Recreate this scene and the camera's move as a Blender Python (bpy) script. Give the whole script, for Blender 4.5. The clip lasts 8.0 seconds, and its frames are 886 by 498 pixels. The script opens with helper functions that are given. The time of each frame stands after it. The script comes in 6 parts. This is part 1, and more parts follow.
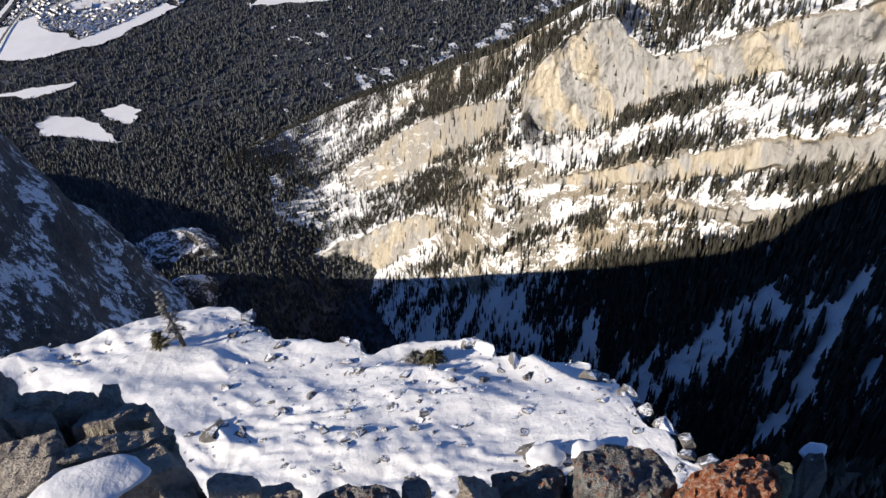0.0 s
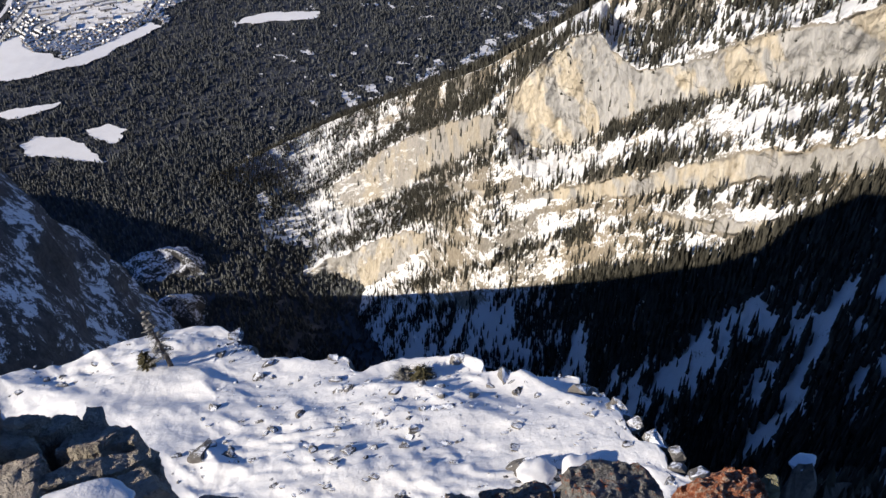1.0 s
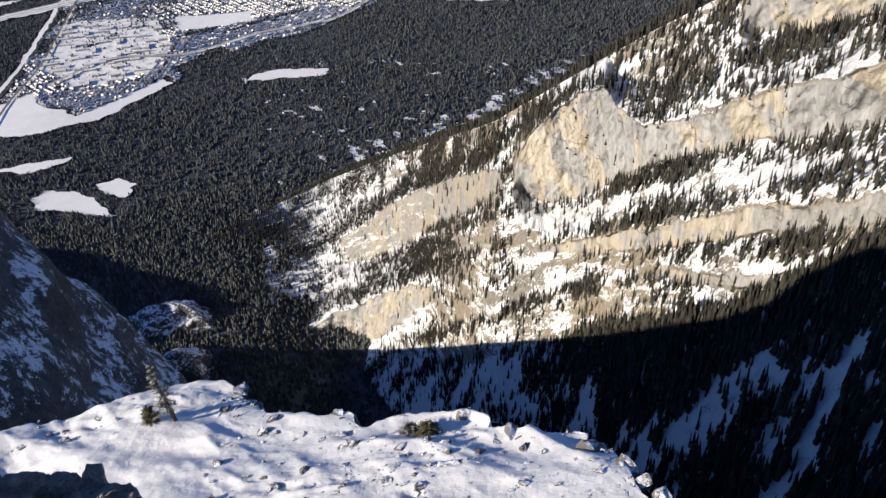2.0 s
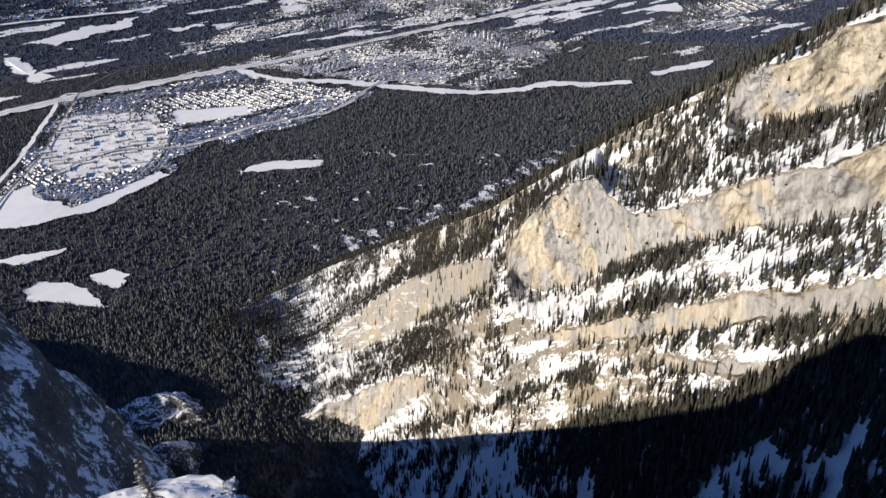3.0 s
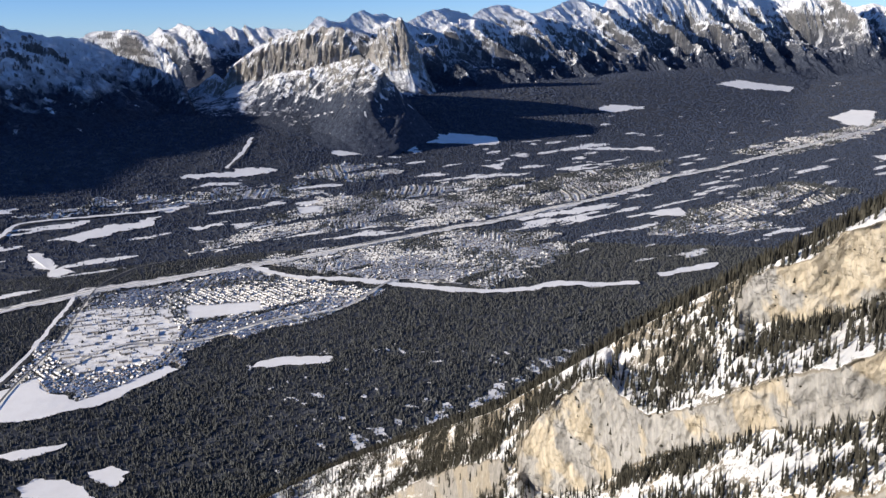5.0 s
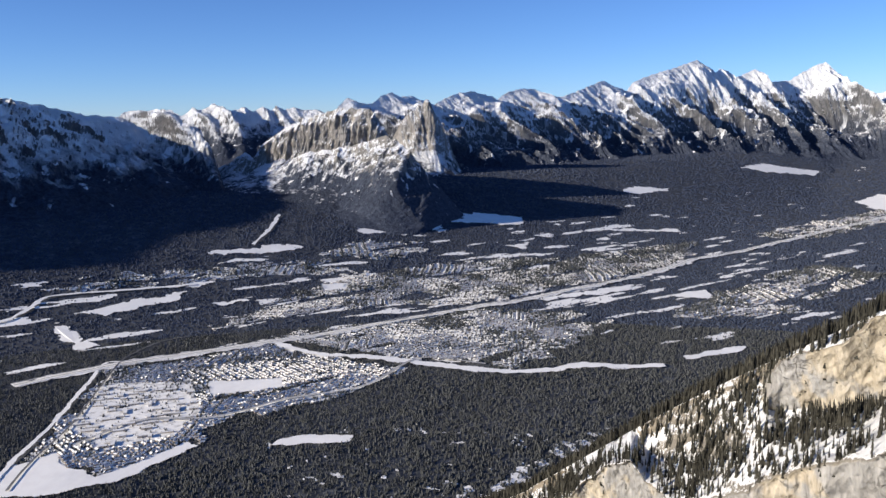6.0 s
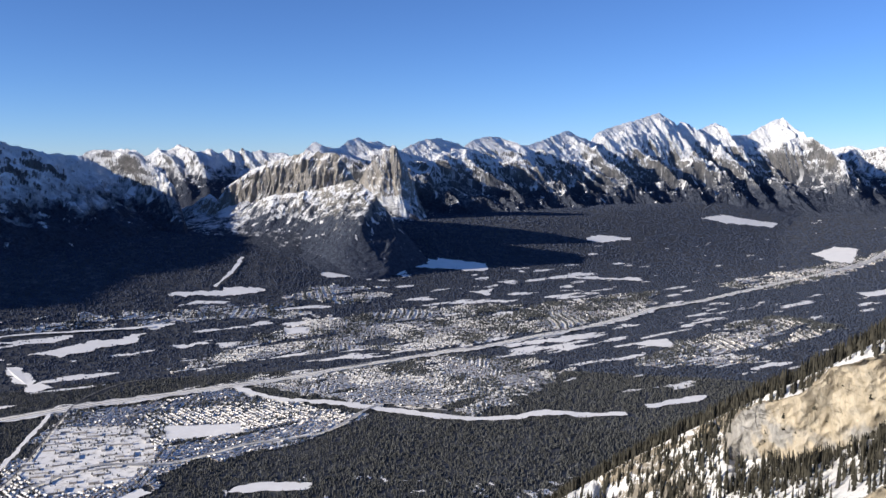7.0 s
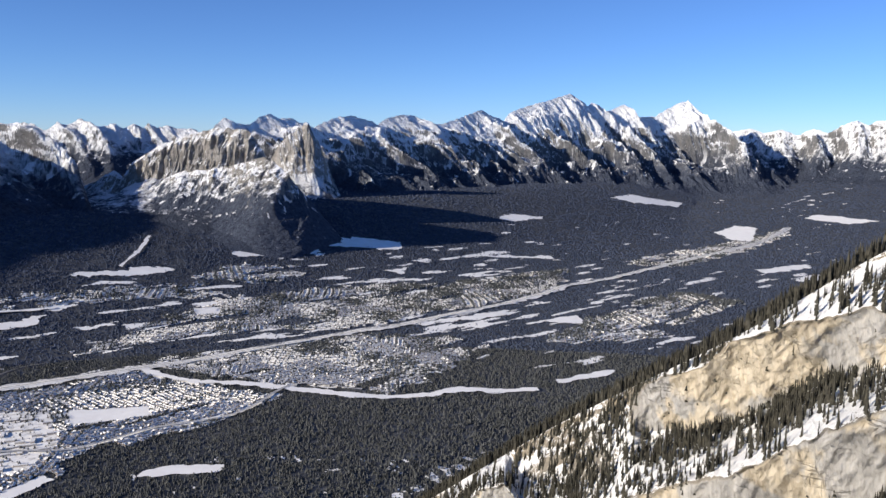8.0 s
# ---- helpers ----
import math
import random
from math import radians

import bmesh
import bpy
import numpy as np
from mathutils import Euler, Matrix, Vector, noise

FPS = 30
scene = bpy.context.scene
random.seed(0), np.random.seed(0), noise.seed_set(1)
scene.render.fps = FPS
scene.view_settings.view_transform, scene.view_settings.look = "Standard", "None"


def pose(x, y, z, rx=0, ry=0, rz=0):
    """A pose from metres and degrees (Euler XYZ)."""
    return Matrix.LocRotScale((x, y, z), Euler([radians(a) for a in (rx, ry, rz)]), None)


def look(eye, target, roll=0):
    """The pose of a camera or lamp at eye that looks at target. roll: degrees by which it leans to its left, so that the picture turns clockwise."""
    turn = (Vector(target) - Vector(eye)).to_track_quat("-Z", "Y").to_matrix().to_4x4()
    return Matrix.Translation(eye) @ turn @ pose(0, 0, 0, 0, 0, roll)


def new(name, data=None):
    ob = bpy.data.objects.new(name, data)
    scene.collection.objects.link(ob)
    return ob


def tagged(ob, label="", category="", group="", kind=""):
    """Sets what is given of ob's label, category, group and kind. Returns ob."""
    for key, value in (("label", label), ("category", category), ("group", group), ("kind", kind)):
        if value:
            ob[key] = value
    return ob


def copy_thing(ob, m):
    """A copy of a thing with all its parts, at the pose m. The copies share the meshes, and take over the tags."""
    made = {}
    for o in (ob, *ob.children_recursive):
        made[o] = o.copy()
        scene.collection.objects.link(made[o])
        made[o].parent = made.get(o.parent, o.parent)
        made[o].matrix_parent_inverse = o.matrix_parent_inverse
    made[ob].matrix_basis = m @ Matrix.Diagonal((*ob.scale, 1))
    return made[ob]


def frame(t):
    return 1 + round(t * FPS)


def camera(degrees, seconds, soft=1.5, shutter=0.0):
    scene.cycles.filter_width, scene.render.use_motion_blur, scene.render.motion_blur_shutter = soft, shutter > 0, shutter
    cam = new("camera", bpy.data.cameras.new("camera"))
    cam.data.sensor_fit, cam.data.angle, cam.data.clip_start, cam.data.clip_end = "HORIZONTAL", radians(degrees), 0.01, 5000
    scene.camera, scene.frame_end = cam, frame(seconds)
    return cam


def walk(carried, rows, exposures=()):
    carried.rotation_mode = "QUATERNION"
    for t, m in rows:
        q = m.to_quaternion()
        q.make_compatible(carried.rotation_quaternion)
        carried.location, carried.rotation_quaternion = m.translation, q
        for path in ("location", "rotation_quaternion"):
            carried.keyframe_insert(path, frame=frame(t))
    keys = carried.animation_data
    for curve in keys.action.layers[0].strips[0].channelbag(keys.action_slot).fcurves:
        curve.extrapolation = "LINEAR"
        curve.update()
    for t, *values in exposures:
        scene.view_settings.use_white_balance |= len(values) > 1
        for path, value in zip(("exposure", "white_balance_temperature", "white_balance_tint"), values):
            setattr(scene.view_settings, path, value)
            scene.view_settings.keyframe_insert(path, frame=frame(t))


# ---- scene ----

# ------------------------------------------------------------------ camera
cam = camera(54.93, 8.0)
ROWS = [  # seconds, eye x y z, yaw, pitch, lean to the right
    (0.0, 0.00, 0.00, 0.00, -0.01, -38.29, 2.03),
    (0.5, 0.012, 0.0, 0.006, -0.81, -37.52, 2.13),
    (1.0, 0.016, 0.0, 0.008, -1.09, -37.27, 2.13),
    (1.5, 0.028, 0.0, 0.016, -0.71, -35.80, 2.31),
    (2.8, 0.045, -0.02, 0.035, -0.87, -29.10, 2.42),
    (3.0, 0.046, -0.02, 0.04, -1.48, -27.72, 2.29),
    (3.5, 0.05, -0.03, 0.05, -2.13, -24.29, 2.62),
    (4.0, 0.05, -0.04, 0.06, -2.30, -20.87, 2.63),
    (4.5, 0.05, -0.05, 0.07, -1.92, -17.50, 2.25),
    (5.0, 0.05, -0.05, 0.08, -1.29, -14.50, 1.75),
    (6.3, 0.05, -0.06, 0.09, 0.34, -7.93, 1.20),
    (6.5, 0.05, -0.06, 0.09, -0.22, -7.23, 0.90),
    (7.0, 0.06, -0.06, 0.09, -2.24, -6.15, -0.01),
    (7.5, 0.08, -0.06, 0.09, -4.83, -6.61, -0.51),
    (8.0, 0.10, -0.06, 0.09, -8.05, -7.55, -0.67),
]
walk(cam, [(t, pose(x, y, z, 0, 0, yaw) @ pose(0, 0, 0, 90 + pitch, 0, 0) @ pose(0, 0, 0, 0, 0, -lean))
           for t, x, y, z, yaw, pitch, lean in ROWS],
     [(0.0, 0.5, 6500, 10), (8.0, 0.5, 6500, 10)])

# ------------------------------------------------------------------ daylight
SUN_AZ, SUN_EL = -110.0, 18.0      # degrees clockwise from +y; low winter sun behind the left shoulder
world = bpy.data.worlds.new("winter_sky")
scene.world = world
world.use_nodes = True
wn = world.node_tree
sky = wn.nodes.new("ShaderNodeTexSky")
sky.sky_type, sky.sun_disc = "NISHITA", False
sky.sun_elevation, sky.sun_rotation = radians(SUN_EL), radians(SUN_AZ % 360)
sky.altitude, sky.air_density, sky.dust_density, sky.ozone_density = 2000, 0.8, 0.0, 6.0
wn.nodes["Background"].inputs["Strength"].default_value = 0.12
clear = wn.nodes.new("ShaderNodeMix")         # dry mountain air: a little less green than the model's
clear.data_type, clear.blend_type = "RGBA", "MULTIPLY"
clear.inputs[0].default_value, clear.inputs[7].default_value = 1.0, (0.74, 0.755, 0.86, 1)
wn.links.new(sky.outputs[0], clear.inputs[6])
wn.links.new(clear.outputs[2], wn.nodes["Background"].inputs["Color"])
sun = new("sun", bpy.data.lights.new("sun", "SUN"))
sun.data.energy, sun.data.angle, sun.data.color = 5.0, radians(0.55), (1.0, 0.91, 0.78)
SUN = Vector((math.sin(radians(SUN_AZ)) * math.cos(radians(SUN_EL)), math.cos(radians(SUN_AZ)) * math.cos(radians(SUN_EL)), math.sin(radians(SUN_EL))))
sun.matrix_world = look(SUN * 100, (0, 0, 0))
tagged(sun, kind="structure")


# ------------------------------------------------------------------ noise and mesh helpers
def _hash(ix, iy, iz, seed):
    h = (ix.astype(np.int64) * 374761393 + iy.astype(np.int64) * 668265263 + iz.astype(np.int64) * 2147483647 + seed * 974634777) & 0xFFFFFFFF
    h = ((h ^ (h >> 13)) * 1274126177) & 0xFFFFFFFF
    h = ((h ^ (h >> 16)) * 2246822519) & 0xFFFFFFFF
    return ((h ^ (h >> 15)) & 0xFFFFFF) / float(0xFFFFFF)


def vnoise(x, y, z=0.0, seed=0):
    """Value noise in -1..1 over arrays."""
    x, y, z = np.broadcast_arrays(np.asarray(x, float), np.asarray(y, float), np.asarray(z, float))
    i, j, k = np.floor(x), np.floor(y), np.floor(z)
    a, b, c = [(q - p) ** 2 * (3 - 2 * (q - p)) for q, p in ((x, i), (y, j), (z, k))]
    out = 0
    for dx in (0, 1):
        for dy in (0, 1):
            for dz in (0, 1):
                w = (a if dx else 1 - a) * (b if dy else 1 - b) * (c if dz else 1 - c)
                out = out + w * _hash(i + dx, j + dy, k + dz, seed)
    return out * 2 - 1


def fbm(x, y, z=0.0, octaves=4, seed=0, ridged=False):
    out, amp, total = 0, 1.0, 0
    for o in range(octaves):
        s = 2.03 ** o
        n = vnoise(np.asarray(x) * s + o * 17.3, np.asarray(y) * s - o * 9.1, np.asarray(z) * s + o * 5.7, seed + o)
        out = out + amp * ((1 - 2 * np.abs(n)) if ridged else n)
        total += amp
        amp *= 0.5
    return out / total


def smooth(t):
    t = np.clip(t, 0, 1)
    return t * t * (3 - 2 * t)


def curve(points, n, closed=False):
    """n points along a smooth curve through the given ones (Catmull-Rom, even in length)."""
    p = np.array(points, float)
    q = np.vstack([p[-1:], p, p[:2]]) if closed else np.vstack([2 * p[0] - p[1], p, 2 * p[-1] - p[-2]])
    m = len(q) - 3
    s = np.linspace(0, m, m * 24 + 1)
    i = np.minimum(s.astype(int), m - 1)
    t = (s - i)[:, None]
    a, b, c, d = q[i], q[i + 1], q[i + 2], q[i + 3]
    r = 0.5 * (2 * b + (c - a) * t + (2 * a - 5 * b + 4 * c - d) * t ** 2 + (3 * b - a - 3 * c + d) * t ** 3)
    l = np.concatenate([[0], np.cumsum(np.linalg.norm(np.diff(r, axis=0), axis=1))])
    w = np.linspace(0, l[-1], n)
    return np.stack([np.interp(w, l, r[:, k]) for k in range(p.shape[1])], 1)


def blend(stations, n):
    """Rows of a table of stations, resampled smoothly to n rows by station number."""
    p = np.array(stations, float)
    q = np.concatenate([2 * p[:1] - p[1:2], p, 2 * p[-1:] - p[-2:-1]])
    s = np.linspace(0, len(p) - 1, n)
    i = np.minimum(s.astype(int), len(p) - 2)
    t = (s - i).reshape(-1, *([1] * (p.ndim - 1)))
    a, b, c, d = q[i], q[i + 1], q[i + 2], q[i + 3]
    return 0.5 * (2 * b + (c - a) * t + (2 * a - 5 * b + 4 * c - d) * t ** 2 + (3 * b - a - 3 * c + d) * t ** 3)


def mesh_of(name, verts, faces, material, parent=None, shade=True):
    """A mesh object from arrays; faces is an (n, 3 or 4) array, or a list of such arrays."""
    faces = faces if isinstance(faces, list) else [faces]
    faces = [np.asarray(f, np.int32) for f in faces if len(f)]
    me = bpy.data.meshes.new(name)
    verts = np.asarray(verts, np.float32)
    me.vertices.add(len(verts))
    me.vertices.foreach_set("co", verts.ravel())
    loops = np.concatenate([f.ravel() for f in faces])
    sizes = np.concatenate([np.full(len(f), f.shape[1], np.int32) for f in faces])
    me.loops.add(len(loops))
    me.loops.foreach_set("vertex_index", loops)
    me.polygons.add(len(sizes))
    me.polygons.foreach_set("loop_start", np.concatenate([[0], np.cumsum(sizes)[:-1]]).astype(np.int32))
    me.update(calc_edges=True)
    me.polygons.foreach_set("use_smooth", np.full(len(sizes), shade))
    me.materials.append(material)
    me.validate()
    ob = new(name, me)
    if parent is not None:
        ob.parent = parent
    return ob


def grid_faces(nu, nv, closed=False):
    i = np.arange(nu if closed else nu - 1)[:, None]
    j = np.arange(nv - 1)[None]
    a, b = i * nv + j, ((i + 1) % nu) * nv + j
    return np.stack([a, b, b + 1, a + 1], -1).reshape(-1, 4)


def inside(poly, x, y):
    """Which of the points lie in the polygon."""
    out = np.zeros(np.shape(x), bool)
    n = len(poly)
    for i in range(n):
        (x0, y0), (x1, y1) = poly[i], poly[(i + 1) % n]
        if y0 != y1:
            out ^= ((y0 > y) != (y1 > y)) & (x < (x1 - x0) * (y - y0) / (y1 - y0) + x0)
    return out


def near_line(pts, x, y, width):
    out = np.zeros(np.shape(x), bool)
    for (x0, y0), (x1, y1) in zip(pts[:-1], pts[1:]):
        dx, dy = x1 - x0, y1 - y0
        t = np.clip(((x - x0) * dx + (y - y0) * dy) / (dx * dx + dy * dy), 0, 1)
        out |= (x - x0 - t * dx) ** 2 + (y - y0 - t * dy) ** 2 < width * width
    return out


# ------------------------------------------------------------------ materials
def nodes_of(name):
    m = bpy.data.materials.new(name)
    m.use_nodes = True
    t = m.node_tree
    return m, t, t.nodes["Principled BSDF"]


def tex(t, scale, detail=4, rough=0.55, kind="ShaderNodeTexNoise", stretch=None):
    n = t.nodes.new(kind)
    n.inputs["Scale"].default_value = scale
    if kind == "ShaderNodeTexNoise":
        n.inputs["Detail"].default_value, n.inputs["Roughness"].default_value = detail, rough
    g = t.nodes.new("ShaderNodeNewGeometry")
    v = g.outputs["Position"]
    if stretch:
        mp = t.nodes.new("ShaderNodeMapping")
        mp.inputs["Scale"].default_value = stretch
        t.links.new(v, mp.inputs["Vector"])
        v = mp.outputs[0]
    t.links.new(v, n.inputs["Vector"])
    return n.outputs[0]


def ramp(t, value, stops):
    r = t.nodes.new("ShaderNodeValToRGB")
    while len(r.color_ramp.elements) < len(stops):
        r.color_ramp.elements.new(0.5)
    for e, (p, c) in zip(r.color_ramp.elements, stops):
        e.position, e.color = p, (*((c, c, c) if isinstance(c, (int, float)) else c), 1)
    t.links.new(value, r.inputs[0])
    return r.outputs[0]


def mix(t, fac, a, b, how="MIX"):
    n = t.nodes.new("ShaderNodeMix")
    n.data_type, n.blend_type = "RGBA", how
    for sock, v in ((n.inputs[0], fac), (n.inputs[6], a), (n.inputs[7], b)):
        if isinstance(v, (int, float)):
            sock.default_value = v
        elif isinstance(v, tuple):
            sock.default_value = (*v, 1)
        else:
            t.links.new(v, sock)
    return n.outputs[2]


def calc(t, how, a, b=0.0, c=0.0):
    n = t.nodes.new("ShaderNodeMath")
    n.operation = how
    for sock, v in zip(n.inputs, (a, b, c)):
        if isinstance(v, (int, float)):
            sock.default_value = v
        else:
            t.links.new(v, sock)
    return n.outputs[0]


def bump(t, p, height, strength, distance):
    b = t.nodes.new("ShaderNodeBump")
    b.inputs["Strength"].default_value, b.inputs["Distance"].default_value = strength, distance
    t.links.new(height, b.inputs["Height"])
    t.links.new(b.outputs[0], p.inputs["Normal"])


def snowy_rock(name, stops, size, lie=(0.55, 0.75), patch=0.35, stretch=(1, 1, 1), relief=1.0, snow=(0.84, 0.85, 0.87), treeline=None, cracks=0.0, grain=0.45, snowline=None):
    """Rock that carries snow where it is flat enough: stops colour the rock, size is its main grain in metres."""
    m, t, p = nodes_of(name)
    big = tex(t, 0.35 / size, 5, 0.6, stretch=stretch)
    fine = tex(t, 3.0 / size, 6, 0.65, stretch=stretch)
    rock = mix(t, grain, ramp(t, big, stops), ramp(t, fine, [(0.3, tuple(0.7 * c for c in stops[0][1])), (0.7, stops[-1][1])]), "MIX")
    height = fine
    if cracks:        # upright joints and level bedding seams, darker than the face
        joint = calc(t, "ABSOLUTE", calc(t, "SUBTRACT", tex(t, 1.3 / size, 9, 0.72, stretch=(1, 1, 0.3)), 0.5))
        seam = calc(t, "ABSOLUTE", calc(t, "SUBTRACT", tex(t, 1.2 / size, 9, 0.75, stretch=(0.45, 0.45, 1.0)), 0.5))
        gap = calc(t, "MINIMUM", joint, calc(t, "MULTIPLY", seam, 1.6))
        dark = ramp(t, gap, [(0.0, 1 - cracks), (0.018, 1 - 0.35 * cracks), (0.06, 1.0)])
        streak = ramp(t, tex(t, 1.1 / size, 6, 0.6, stretch=(1.6, 1.6, 0.12)), [(0.38, (0.82, 0.83, 0.85)), (0.6, (1.06, 1.03, 0.98))])
        rock = mix(t, 1.0, mix(t, 1.0, rock, dark, "MULTIPLY"), streak, "MULTIPLY")
        height = calc(t, "ADD", fine, calc(t, "MULTIPLY", dark, 1.1))
    g = t.nodes.new("ShaderNodeNewGeometry")
    xyz = t.nodes.new("ShaderNodeSeparateXYZ")
    t.links.new(g.outputs["Normal"], xyz.inputs[0])
    n = calc(t, "ADD", calc(t, "MULTIPLY", calc(t, "SUBTRACT", tex(t, 1.6 / size, 5, 0.7), 0.5), patch * 2.4), xyz.outputs[2])
    n = calc(t, "ADD", n, calc(t, "MULTIPLY", calc(t, "SUBTRACT", big, 0.5), patch))
    n = calc(t, "ADD", n, calc(t, "MULTIPLY", calc(t, "SUBTRACT", tex(t, 11 / size, 4, 0.7), 0.5), patch * 1.2))
    if snowline:      # (height, gain per metre): more snow lies above this height, less below
        up = t.nodes.new("ShaderNodeSeparateXYZ")
        t.links.new(g.outputs["Position"], up.inputs[0])
        n = calc(t, "ADD", n, calc(t, "MULTIPLY", calc(t, "SUBTRACT", up.outputs[2], snowline[0]), snowline[1]))
    mr = t.nodes.new("ShaderNodeMapRange")
    mr.inputs[1].default_value, mr.inputs[2].default_value = lie
    t.links.new(n, mr.inputs[0])
    cover = mix(t, mr.outputs[0], rock, snow)
    if treeline:      # conifer forest below this height, thinning out over the second number of metres
        pos = t.nodes.new("ShaderNodeSeparateXYZ")
        t.links.new(g.outputs["Position"], pos.inputs[0])
        edge = calc(t, "ADD", pos.outputs[2], calc(t, "MULTIPLY", calc(t, "SUBTRACT", tex(t, 1.1 / size, 7, 0.68, stretch=(1, 1, 0.16)), 0.5), 300))
        wood = t.nodes.new("ShaderNodeMapRange")
        wood.inputs[1].default_value, wood.inputs[2].default_value = treeline[0] + treeline[1], treeline[0] - treeline[1]
        t.links.new(edge, wood.inputs[0])
        chute = tex(t, 1.5 / size, 5, 0.6, stretch=(1, 1, 0.07))
        chute = calc(t, "ADD", chute, calc(t, "MULTIPLY", calc(t, "SUBTRACT", pos.outputs[2], treeline[0]), 0.0009))
        # the forest's blue-black tone has the far haze mixed into its colour
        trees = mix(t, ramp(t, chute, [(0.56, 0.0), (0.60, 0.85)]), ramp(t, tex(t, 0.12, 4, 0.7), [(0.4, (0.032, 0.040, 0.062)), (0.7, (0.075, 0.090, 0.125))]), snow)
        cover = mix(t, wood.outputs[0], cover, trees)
    t.links.new(cover, p.inputs["Base Color"])
    p.inputs["Roughness"].default_value = 0.85
    p.inputs["Specular IOR Level"].default_value = 0.2
    bump(t, p, calc(t, "ADD", height, calc(t, "MULTIPLY", mr.outputs[0], 0.3)), 0.6 * relief, size * 0.12)
    return m




def blocks(t, scale, stretch):
    """Broken faces of rock, each tilted its own way: a tone for each face and the height of its plane."""
    g, warp, mp = t.nodes.new("ShaderNodeNewGeometry"), t.nodes.new("ShaderNodeVectorMath"), t.nodes.new("ShaderNodeMapping")
    noisy = t.nodes.new("ShaderNodeTexNoise")
    noisy.inputs["Scale"].default_value, noisy.inputs["Detail"].default_value = scale * 2, 4
    t.links.new(g.outputs["Position"], noisy.inputs["Vector"])
    warp.operation = "MULTIPLY_ADD"
    t.links.new(noisy.outputs["Color"], warp.inputs[0])
    warp.inputs[1].default_value = (0.22 / scale,) * 3
    t.links.new(g.outputs["Position"], warp.inputs[2])
    mp.inputs["Scale"].default_value = stretch
    t.links.new(warp.outputs[0], mp.inputs["Vector"])
    v, grey = t.nodes.new("ShaderNodeTexVoronoi"), t.nodes.new("ShaderNodeSeparateColor")
    v.feature = "F1"
    v.inputs["Scale"].default_value = scale
    t.links.new(mp.outputs[0], v.inputs["Vector"])
    t.links.new(v.outputs["Color"], grey.inputs[0])
    away, tilt, plane = [t.nodes.new("ShaderNodeVectorMath") for _ in range(3)]
    away.operation, tilt.operation, plane.operation = "SUBTRACT", "SUBTRACT", "DOT_PRODUCT"
    t.links.new(mp.outputs[0], away.inputs[0])
    t.links.new(v.outputs["Position"], away.inputs[1])
    t.links.new(v.outputs["Color"], tilt.inputs[0])
    tilt.inputs[1].default_value = (0.5, 0.5, 0.5)
    t.links.new(away.outputs[0], plane.inputs[0])
    t.links.new(tilt.outputs[0], plane.inputs[1])
    return grey.outputs[0], plane.outputs["Value"]


